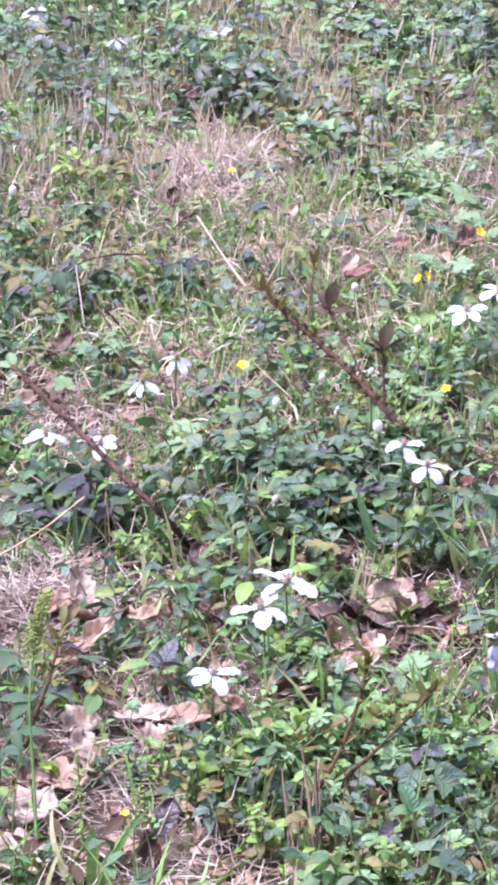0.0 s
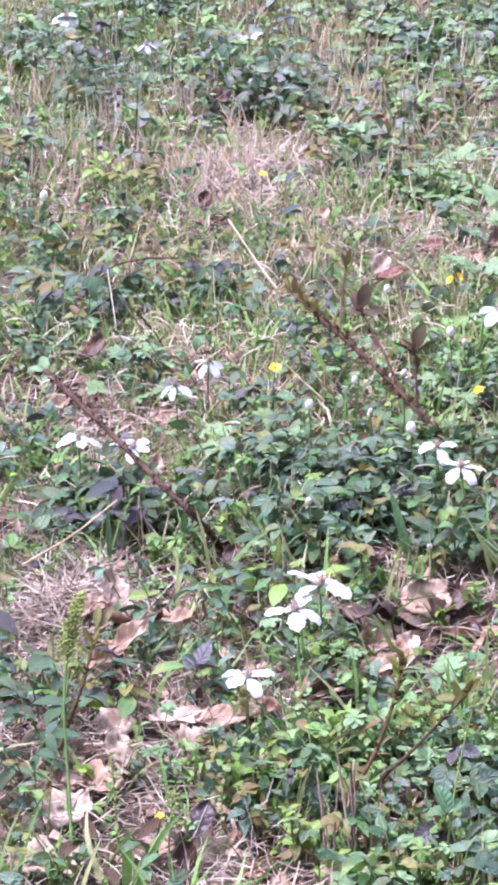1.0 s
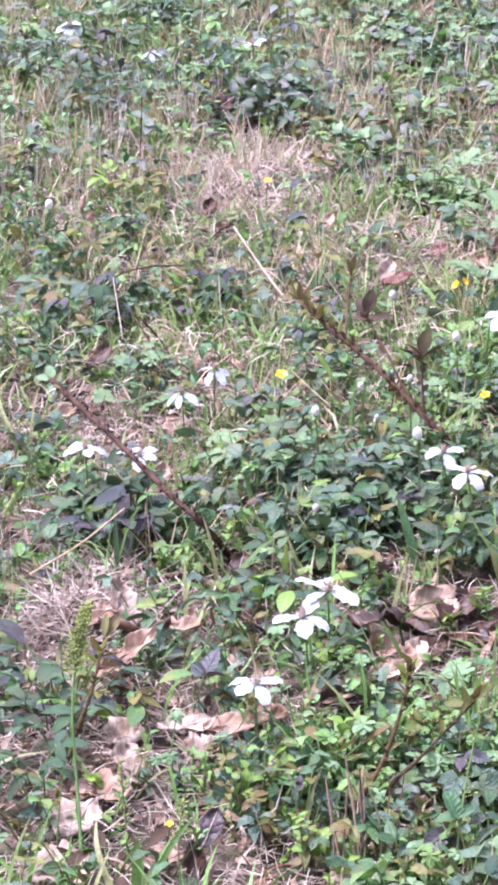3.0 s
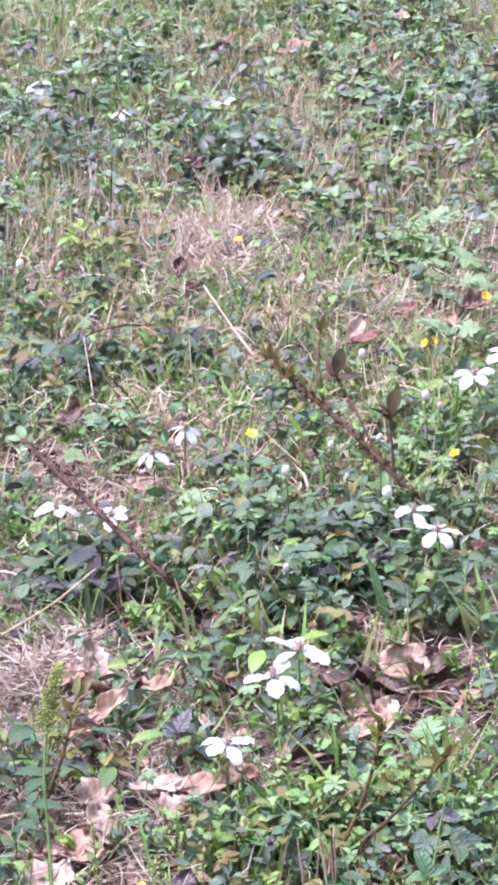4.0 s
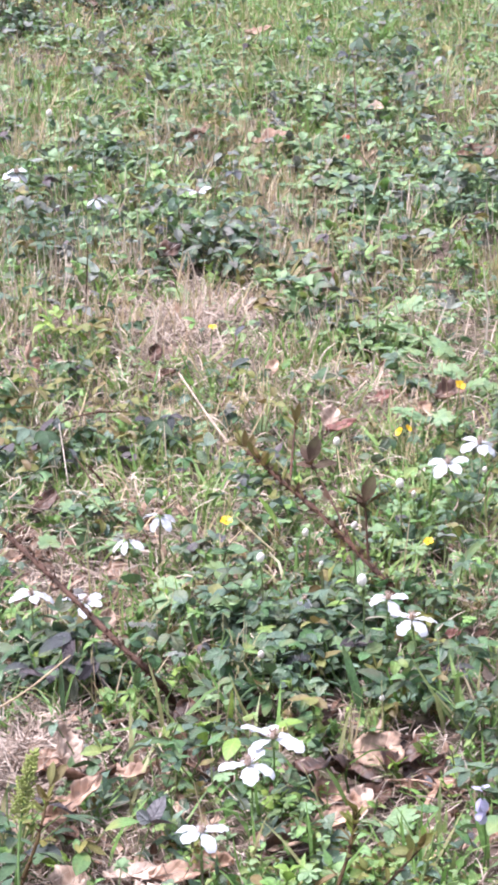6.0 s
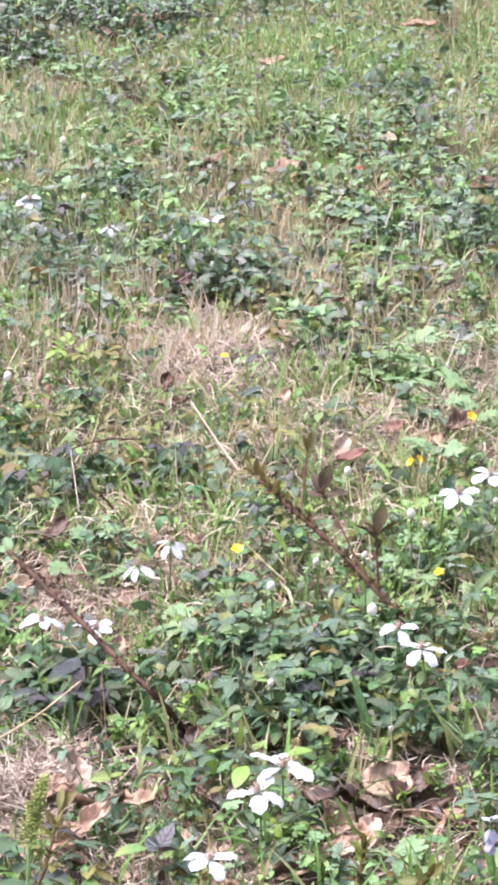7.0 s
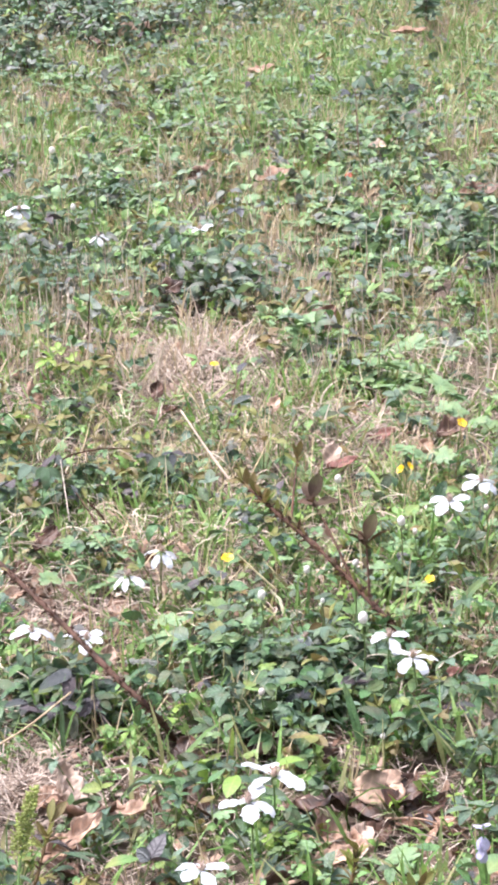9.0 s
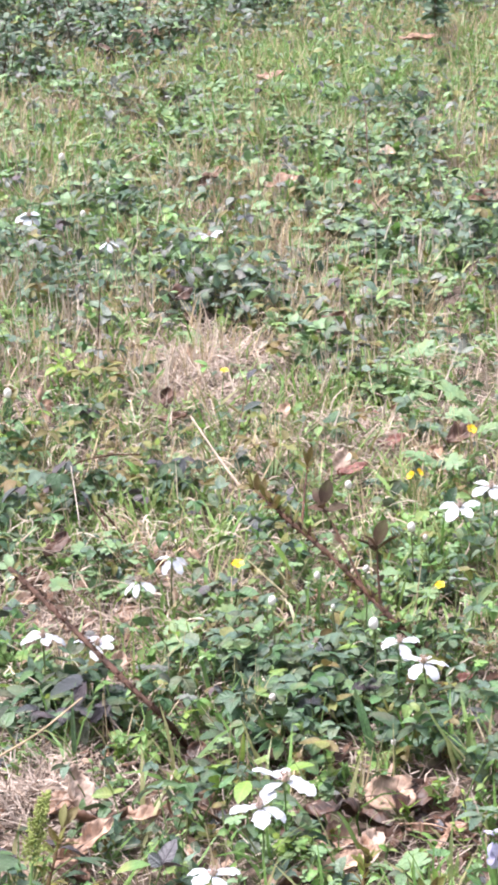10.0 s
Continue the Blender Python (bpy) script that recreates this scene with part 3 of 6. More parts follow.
def trefoils(n, field, near, far, outline, size, height, material_shares, name, label, category):
    """Three-part leaves on stalks."""
    x, y = spots(n, field, near, far)
    az = rng.uniform(0, 2 * PI, n)
    h = rng.uniform(*height, n)
    foot = grounded(x, y)
    top = foot + np.stack([np.cos(az) * h * 0.5, np.sin(az) * h * 0.5, h], 1)
    rise, droop, lm = rng.normal(0.15, 0.55, n), rng.normal(0.6, 0.5, n), rng.random(n)
    size = rng.uniform(*size, n)
    pieces = []
    for turn, k in ((0, 1.0), (1.25, 0.85), (-1.25, 0.85)):
        ln = size * k * rng.uniform(0.85, 1.1, n)
        pieces.append(blades(top, az + turn + rng.normal(0, 0.12, n), rise * math.cos(turn) + rng.normal(0, 0.15, n), droop, ln,
                             ln * rng.uniform(0.5, 0.68, n), outline, fold=rng.uniform(0.05, 0.5, n), roll=rng.normal(0, 0.45, n), sides=2 if near > 5 else 3))
    chunks, mats = [tubes(foot, top, 0.0008, 0.0007, 0.004, k=3, sides=3)], [STEM]
    start = 0
    for share, mt in material_shares:
        ok = (lm >= start) & (lm < start + share)
        start += share
        for v, q in pieces:
            chunks.append((v[ok], q)), mats.append(mt)
    return stuff(name, chunks, mats, label, category)


trefoils(2100, less_straw(dark_at, 3.0), NEAR_Y, 3.7, TOOTHED, (0.012, 0.027), (0.015, 0.06),
         ((0.38, DARK_LEAF), (0.16, BLUE_LEAF), (0.03, PURPLE_LEAF), (0.25, MID_LEAF), (0.08, LIGHT_LEAF), (0.10, OLIVE_LEAF)), "bramble_leaves", "dark green toothed bramble leaves in a low mat", "bramble")
FAR_SHADES = ((0.20, DARK_LEAF), (0.26, BLUE_LEAF), (0.04, PURPLE_LEAF), (0.10, MID_LEAF), (0.16, GREY_LEAF), (0.12, PALE_LEAF), (0.06, LIGHT_LEAF), (0.06, OLIVE_LEAF))
for amount, start, end, shape in ((1150, 3.7, 5.6, BRAMBLE_MID), (2500, 5.6, FAR_Y, BRAMBLE_FAR)):
    trefoils(amount, less_straw(lambda x, y: np.maximum(0, dark_at(x, y) - 0.04), 3.0), start, end, shape, (0.015, 0.034), (0.02, 0.09),
             FAR_SHADES, "bramble_leaves", "dark bramble leaves in the farther meadow", "bramble")


def build_lobed(n, near, far, outline):
    x, y = spots(n, less_straw(pale_at, 3.0), near, far)
    az, h = rng.uniform(0, 2 * PI, n), rng.uniform(0.015, 0.06, n)
    foot = grounded(x, y)
    top = foot + np.stack([np.cos(az) * h * 0.6, np.sin(az) * h * 0.6, h], 1)
    tilt, size, shade = rng.normal(0.1, 0.6, n), rng.uniform(0.006, 0.0135, n) * (2.1 if near > 3 else 1.0), rng.random(n)
    chunks, mats = [tubes(foot, top, 0.0008, 0.0006, 0.004, k=3, sides=3)], [STEM]
    for turn in (-2.1, -1.4, -0.7, 0, 0.7, 1.4, 2.1):
        ln = size * (1 - 0.08 * abs(turn))
        v, q = blades(top, az + turn, tilt * math.cos(turn) + rng.normal(0.1, 0.1, n), 0.4, ln, ln * 0.72, outline, fold=0.2)
        for low, high, mt in ((0, 0.52, PALE_LEAF), (0.52, 0.66, LIGHT_LEAF), (0.66, 0.76, BLUE_LEAF), (0.76, 0.9, GREY_LEAF), (0.9, 1.0, OLIVE_LEAF)):
            ok = (shade >= low) & (shade < high)
            chunks.append((v[ok], q)), mats.append(mt)
    return stuff("lobed_leaves", chunks, mats, "pale green round lobed leaves close to the ground", "herb leaves")


build_lobed(1000, NEAR_Y, 3.7, LOBE)
build_lobed(1150, 3.7, 5.6, LOBE)
build_lobed(800, 5.0, 7.2, (0.2, 0.8, 1.0, 0.4))
build_lobed(2000, 5.6, FAR_Y, (0.2, 0.7, 0.8))


# ---- building blocks of single plants ----
def one(v):
    return np.array([v], float)


def lens_leaf(length, width, outline=OVATE, az=0.0, rise=0.0, droop=0.5, fold=0.25, roll=0.0):
    return blades(one((0, 0, 0)), az, rise, droop, length, width, outline, fold=fold, roll=roll)


FINE_OVATE = (0.1, 0.45, 0.8, 0.98, 1.0, 0.85, 0.55, 0.03)
FINE_TOOTHED = (0.08, 0.5, 0.44, 0.82, 0.74, 0.99, 0.88, 1.0, 0.84, 0.9, 0.7, 0.72, 0.5, 0.46, 0.24, 0.02)


def leaf_library(kind, material):
    """Four leaves of a kind, about one unit long, that plants share."""
    made = []
    for i in range(4):
        r = np.random.default_rng(40 + i)
        if kind == "trefoil":
            bits = [lens_leaf(k * r.uniform(0.9, 1.1), k * r.uniform(0.46, 0.6), FINE_TOOTHED, turn + r.normal(0, 0.1), r.normal(0.05, 0.15), r.uniform(0.2, 0.9),
                              r.uniform(0.1, 0.4), r.normal(0, 0.2)) for turn, k in ((0, 1.0), (1.2, 0.85), (-1.2, 0.85))]
        elif kind == "lobed":
            bits = [lens_leaf(0.55 * (1 - 0.07 * abs(t)) * r.uniform(0.88, 1.1), 0.36, (0.2, 0.5, 0.72, 0.95, 0.8, 1.0, 0.5, 0.56, 0.12), t, r.normal(0.1, 0.08), r.uniform(0.1, 0.5), 0.15)
                    for t in (-2.2, -1.5, -0.75, 0, 0.75, 1.5, 2.2)]
        elif kind == "grass":
            bits = [blades(one((0, 0, 0)), 0, r.uniform(0.9, 1.3), r.uniform(0.3, 1.5), 1.0, r.uniform(0.03, 0.055), (0.6, 0.9, 1, 1, 0.95, 0.85, 0.65, 0.4, 0.04), 0.3,
                           r.normal(0, 0.4), r.normal(0, 0.3))]
        elif kind == "bud_leaf":
            bits = [lens_leaf(1.0, r.uniform(0.26, 0.36), FINE_OVATE, 0, r.normal(0, 0.1), r.uniform(-0.3, 0.5), r.uniform(0.3, 0.6))]
        else:
            bits = [lens_leaf(1.0, r.uniform(0.36, 0.52), FINE_OVATE, 0, r.normal(0, 0.1), r.uniform(0.2, 0.8), r.uniform(0.15, 0.4))]
        made.append(mesh_of(kind + "_leaf", bits, material))
    return made


LIB = {}


def leaf_mesh(kind, material):
    key = (kind, material.name)
    if key not in LIB:
        LIB[key] = leaf_library(kind, material)
    return LIB[key][int(rng.integers(4))]


def turned(at, az, rise, roll, size):
    return (Matrix.Translation(at) @ Matrix.Rotation(az, 4, "Z") @ Matrix.Rotation(-rise, 4, "Y") @ Matrix.Rotation(roll, 4, "X") @ Matrix.Scale(size, 4))


def rooted(name, x, y, label, category, group=""):
    ob = new(name)
    ob.empty_display_size = 0.02
    ob.location = (x, y, float(ground_height(x, y)) - 0.002)
    return tagged(ob, label, category, group)


def sprig(name, x, y, kind, material, leaves, size, height, label, category, group="", spread=0.6, lean=0.0, lean_az=0.0, hang=0.0):
    """A small plant: a short stem, stalks, and a leaf at each stalk's end."""
    root = rooted(name, x, y, label, category, group)
    top = Vector((0, 0, 0.01))
    for i in range(leaves):
        az = 2.4 * i + rng.normal(0, 0.4)
        h = height * rng.uniform(0.45, 1.05)
        out = spread * height * rng.uniform(0.4, 1.0)
        tip = Vector((math.cos(az) * out + lean * h * math.cos(lean_az), math.sin(az) * out + lean * h * math.sin(lean_az), h))
        start = tip * rng.uniform(0.05, 0.35)
        start.x *= 0.3
        start.y *= 0.3
        part("stalk", mesh_of("stalk", [tubes(one(start), one(tip), 0.0009, 0.0007, 0.1 * h, k=4, sides=5)], STEM), root)
        top = max(top, tip * 0.4, key=lambda p: p.z)
        part("leaf", leaf_mesh(kind, DARK_LEAF if material is PURPLE_LEAF and i % 3 == 2 else material), root, at=turned(tip, -PI / 2 + rng.normal(0, 1.3) if hang else az + rng.normal(0, 0.3), rng.normal(0.1 - hang, 0.3), rng.normal(0, 0.25), size * rng.uniform(0.75, 1.15)))
    part("stem", mesh_of("stem", [tubes(one((0, 0, 0)), one(top), 0.0013, 0.0009, k=3, sides=5)], STEM), root)
    return root


def herb(x, y, material, pairs, size, height, label, category, group=""):
    """An upright herb with crossed pairs of small leaves."""
    root = rooted("herb", x, y, label, category, group)
    az, lean = rng.uniform(0, 2 * PI), rng.uniform(0, 0.5)
    top = Vector((math.sin(lean) * math.cos(az), math.sin(lean) * math.sin(az), math.cos(lean))) * height
    part("stem", mesh_of("stem", [tubes(one((0, 0, 0)), one(top), 0.001, 0.0006, k=4, sides=5)], STEM), root)
    for j in range(pairs):
        for s in (0, PI):
            k = (j + 1) / pairs
            part("leaf", leaf_mesh("simple", material), root,
                 at=turned(top * k, az + j * PI / 2 + s + rng.normal(0, 0.25), rng.normal(0.3 + 0.4 * k, 0.25), rng.normal(0, 0.2), size * (1.15 - 0.5 * k) * rng.uniform(0.8, 1.15)))
    return root


def grass_tuft(x, y, blades_n, length, az, fan, material, label, group="grass tufts", lay=0.0):
    root = rooted("grass_tuft", x, y, label, "grass tuft", group)
    for i in range(blades_n):
        part("blade", leaf_mesh("grass", material), root,
             at=turned(Vector(rng.normal(0, 0.004, 3)) * Vector((1, 1, 0)), az + rng.uniform(-fan, fan), rng.normal(0.1 - lay, 0.15 + 0.3 * lay), rng.normal(0, 0.3), length * rng.uniform(0.6, 1.1)))
    return root


def curve_tube(points, r0, r1, k=20, sides=8, rough=0.12):
    """A bent, slightly knobbly stalk through some points; gives the piece and its centre line."""
    p = np.array(points, float)
    t = np.linspace(0, len(p) - 1, k)
    i = np.clip(t.astype(int), 0, len(p) - 2)
    f = (t - i)[:, None]
    g = np.pad(p, ((1, 1), (0, 0)), mode="reflect", reflect_type="odd")
    a, b, c, d = g[i], g[i + 1], g[i + 2], g[i + 3]
    line = 0.5 * (2 * b + (c - a) * f + (2 * a - 5 * b + 4 * c - d) * f ** 2 + (3 * b - a - 3 * c + d) * f ** 3)
    way = np.gradient(line, axis=0)
    way /= np.linalg.norm(way, axis=1)[:, None]
    e1 = np.cross(way, (0.3, 0.5, 0.81))
    e1 /= np.linalg.norm(e1, axis=1)[:, None]
    e2 = np.cross(way, e1)
    th = np.linspace(0, 2 * PI, sides, endpoint=False)
    r = np.linspace(r0, r1, k)[:, None, None] * (1 + rng.normal(0, rough, (k, 1, 1)))
    v = line[:, None] + r * (np.cos(th)[None, :, None] * e1[:, None] + np.sin(th)[None, :, None] * e2[:, None])
    q = np.array([(m * sides + j, m * sides + (j + 1) % sides, (m + 1) * sides + (j + 1) % sides, (m + 1) * sides + j) for m in range(k - 1) for j in range(sides)])
    return (v.reshape(1, -1, 3), q), line, way


def pebble(centre, radius, stretch=1.0, way=(0, 0, 1), rings=5, sides=8):
    """A rounded seed or bud."""
    w = Vector(way).normalized()
    e1 = w.orthogonal().normalized()
    e2 = w.cross(e1)
    rows = []
    for i in range(rings + 1):
        a = PI * i / rings
        rr, zz = radius * max(0.03, math.sin(a)), -radius * stretch * math.cos(a)
        rows += [np.array(centre) + np.array(w * zz + (e1 * math.cos(b) + e2 * math.sin(b)) * rr) for b in np.linspace(0, 2 * PI, sides, endpoint=False)]
    q = np.array([(m * sides + j, m * sides + (j + 1) % sides, (m + 1) * sides + (j + 1) % sides, (m + 1) * sides + j) for m in range(rings) for j in range(sides)])
    return np.array(rows)[None], q


# ---- white bramble flowers ----
PETAL_OUT = (0.2, 0.36, 0.6, 0.84, 0.97, 1.0, 0.92, 0.72, 0.34)
def rippled(piece, amount):
    v, q = piece
    return v + amount * np.stack([0 * v[..., 0], np.sin(900 * v[..., 0] + 400 * v[..., 1]), np.sin(700 * v[..., 0] + 1) * np.cos(800 * v[..., 1])], -1) * np.clip(v[..., :1] * 80, 0, 1), q


PETALS = [mesh_of("petal", [rippled(blades(one((0.0022, 0, 0)), 0, rs, dr, 0.0215, 0.0150 * wd, PETAL_OUT, fold=fo, roll=ro, sides=3), 0.0009)], PETAL)
          for rs, dr, wd, fo, ro in ((0.25, 0.5, 1.0, 0.22, 0.1), (0.1, 0.6, 1.1, 0.1, -0.15), (0.35, 0.3, 0.92, 0.35, 0.2), (0.0, 0.9, 1.02, 0.15, -0.05))]


def stamen_mesh():
    n = 34
    az, e = rng.uniform(0, 2 * PI, n), rng.uniform(0.55, 1.5, n)
    tip = np.stack([np.cos(e) * np.cos(az), np.cos(e) * np.sin(az), np.sin(e)], 1) * rng.uniform(0.004, 0.0068, n)[:, None]
    bits = [tubes(np.zeros((n, 3)), tip, 0.00016, 0.00014, k=2, sides=3)]
    return mesh_of("stamen_tuft", bits + [pebble(t, 0.0006, rings=3, sides=5) for t in tip] + [pebble((0, 0, 0.002), 0.0021, 1.2)], STAMEN)


STAMENS = stamen_mesh()
CALYX = mesh_of("calyx", [lens_leaf(0.0085, 0.004, FINE_OVATE, a, -0.3, 0.5) for a in np.arange(5) * 2 * PI / 5 + 0.6] + [pebble((0, 0, -0.001), 0.002)], STEM)


def flower(x, y, z, size=1.0, tilt=15.0, tilt_az=-90.0, spin=0.0, droop=0.0, petals=5, narrow=1.0):
    """A white five-petalled bramble flower on its stalk; z is the height of its centre."""
    own = np.random.default_rng(int(abs(1000 * x + 7777 * z)) + 3)
    root = rooted("bramble_flower", x, y, "white five-petalled bramble flower on a thin stalk", "flower", "white bramble flowers")
    z -= root.location.z
    bend = Vector((own.normal(0, 0.004), own.normal(0, 0.004), 0))
    piece, line, way = curve_tube([(0, 0, 0), (bend.x, bend.y, z * 0.5), (0, 0, z)], 0.0011, 0.0009, k=8, sides=6)
    part("stem", mesh_of("stem", [piece], CANE if spin % 2 else STEM), root)
    head = Matrix.Translation((0, 0, z)) @ Matrix.Rotation(radians(tilt_az), 4, "Z") @ Matrix.Rotation(radians(tilt), 4, "Y") @ Matrix.Rotation(radians(spin), 4, "Z")
    for i in range(petals):
        part("petal", PETALS[int(own.integers(4))], root,
             at=head @ Matrix.Rotation(2 * PI * i / 5 + own.normal(0, 0.1), 4, "Z") @ Matrix.Rotation(radians(droop) + own.normal(0, 0.10), 4, "Y") @ Matrix.Diagonal((size, size * narrow, size, 1)) @ Matrix.Scale(own.uniform(0.9, 1.12), 4))
    part("stamen_tuft", STAMENS, root, "pinkish brown stamens", head @ Matrix.Scale(size * 1.3, 4))
    part("calyx", CALYX, root, "green pointed calyx", head @ Matrix.Scale(size, 4))
    return root


BUD = mesh_of("bud", [pebble((0, 0, 0.0045), 0.0043, 1.32, rings=8, sides=12)], BUD_WHITE)


def bud(x, y, z, size=1.0, tilt=10.0):
    """A closed white bud on a stalk."""
    root = rooted("bramble_bud", x, y, "closed white bramble bud on a thin stalk", "flower bud", "white bramble buds")
    z -= root.location.z
    part("stem", mesh_of("stem", [curve_tube([(0, 0, 0), (0.003, 0.002, z * 0.6), (0, 0, z)], 0.0009, 0.0008, k=7, sides=5)[0]], STEM), root)
    head = Matrix.Translation((0, 0, z)) @ Matrix.Rotation(radians(tilt), 4, "Y") @ Matrix.Scale(size, 4)
    part("bud", BUD, root, "", head)
    part("calyx", CALYX, root, "green calyx", head)
    return root


YELLOW_PETAL = mesh_of("petal", [blades(one((0.0006, 0, 0)), 0, 0.5, 0.5, 0.0082, 0.0068, (0.2, 0.6, 0.95, 1.0, 0.75), fold=0.3)], YELLOW)
YELLOW_HEART = mesh_of("flower_centre", [pebble((0, 0, 0.001), 0.0016)], SEED)


def yellow_flower(x, y, z, size=1.0, tilt=20.0, tilt_az=-90.0, closed=0.0):
    root = rooted("yellow_flower", x, y, "small bright yellow meadow flower on a thin stalk", "flower", "yellow flowers")
    z -= root.location.z
    part("stem", mesh_of("stem", [curve_tube([(0, 0, 0), (-0.003, 0.003, z * 0.5), (0, 0, z)], 0.0008, 0.0006, k=7, sides=5)[0]], STEM), root)
    head = Matrix.Translation((0, 0, z)) @ Matrix.Rotation(radians(tilt_az), 4, "Z") @ Matrix.Rotation(radians(tilt), 4, "Y")
    for i in range(5):
        part("petal", YELLOW_PETAL, root, "", head @ Matrix.Rotation(2 * PI * i / 5, 4, "Z") @ Matrix.Rotation(-radians(closed), 4, "Y") @ Matrix.Scale(size, 4))
    part("flower_centre", YELLOW_HEART, root, "greenish centre", head @ Matrix.Scale(size, 4))
    return root


# ---- thorny canes ----
THORN = mesh_of("thorn", [tubes(one((0, 0, 0)), one((0.0002, 0.0020, 0.0056)), 0.0012, 0.00007, k=2, sides=5)], CANE)


def cane(points, r0, r1, thorns, label, leaf_list=(), shoots=(), tip=0, bark=None, scales=0):
    """A bowed red-brown cane with thorns, leaves (place along it, size, side, material) and side shoots (place, direction, length)."""
    foot = Vector(points[0])
    root = new("bramble_cane")
    root.empty_display_size = 0.02
    root.location = (foot.x, foot.y, float(ground_height(foot.x, foot.y)) - 0.003)
    tagged(root, label, "bramble cane", "bramble canes")
    local = [tuple(Vector(p) - root.location) for p in points]
    local[0] = (0, 0, 0)
    piece, line, way = curve_tube(local, r0, r1, k=34, sides=9, rough=0.16)
    stem = part("stem", mesh_of("stem", [piece], bark or CANE), root)
    for i in range(thorns):
        j = int(rng.integers(2, 32))
        w = Vector(way[j])
        m = w.to_track_quat("Y", "Z").to_matrix().to_4x4() @ Matrix.Rotation(rng.uniform(0, 2 * PI), 4, "Y")
        r = r0 + (r1 - r0) * j / 33
        part("thorn", THORN, stem, "", Matrix.Translation(line[j]) @ m @ Matrix.Translation((0, 0, r * 0.8)) @ Matrix.Scale(rng.uniform(0.7, 1.3), 4))
    for u, size, az, rise, material, kind in leaf_list:
        j = min(33, int(u * 33))
        part("leaf", leaf_mesh(kind, material), root, "", turned(line[j], radians(az), radians(rise), rng.normal(0, 0.3), size * 1.05))
    for i in range(tip):
        j = 33 - int(rng.integers(0, 6))
        part("leaf", leaf_mesh("bud_leaf", OLIVE_LEAF if i % 7 < 6 else LIME_LEAF), root, "", turned(line[j], 2.4 * i, rng.uniform(0.1, 1.2), rng.normal(0, 0.5), rng.uniform(0.013, 0.024)))
    for i in range(scales):
        j = int(rng.integers(7, 33))
        part("leaf", leaf_mesh("bud_leaf", (BRONZE_LEAF, OLIVE_LEAF)[i % 2]), root, "", turned(line[j], math.atan2(way[j][1], way[j][0]) + rng.normal(0, 0.9), rng.uniform(0.2, 1.3), rng.normal(0, 0.5), rng.uniform(0.007, 0.016)))
    for u, way_out, material in shoots:
        j = min(33, int(u * 33))
        end = Vector(way_out) - root.location
        shoot = part("shoot", mesh_of("shoot", [tubes(one(line[j]), one(end), 0.0016, 0.001, 0.004, k=6, sides=6)], CANE), root)
        for place, az, rise, size in ((1.0, 0.4, 1.25, 0.031), (0.98, 2.6, 1.1, 0.027), (0.93, 2.9, 0.45, 0.026), (0.92, 0.2, 0.6, 0.028), (0.96, 4.4, 0.9, 0.022), (0.86, -1.3, 0.5, 0.017), (0.9, 1.8, 0.7, 0.020), (0.55, 2.4, 0.8, 0.012), (0.4, 0.3, 0.7, 0.011)):
            part("leaf", leaf_mesh("bud_leaf" if material is OLIVE_LEAF else "simple", material), shoot, "",
                 turned(Vector(line[j]).lerp(end, place), az + rng.normal(0, 0.2), rise, rng.choice((-1, 1)) * rng.uniform(0.3, 0.9), size * (1.0 if material is BRONZE_LEAF else 0.75)))
    return root


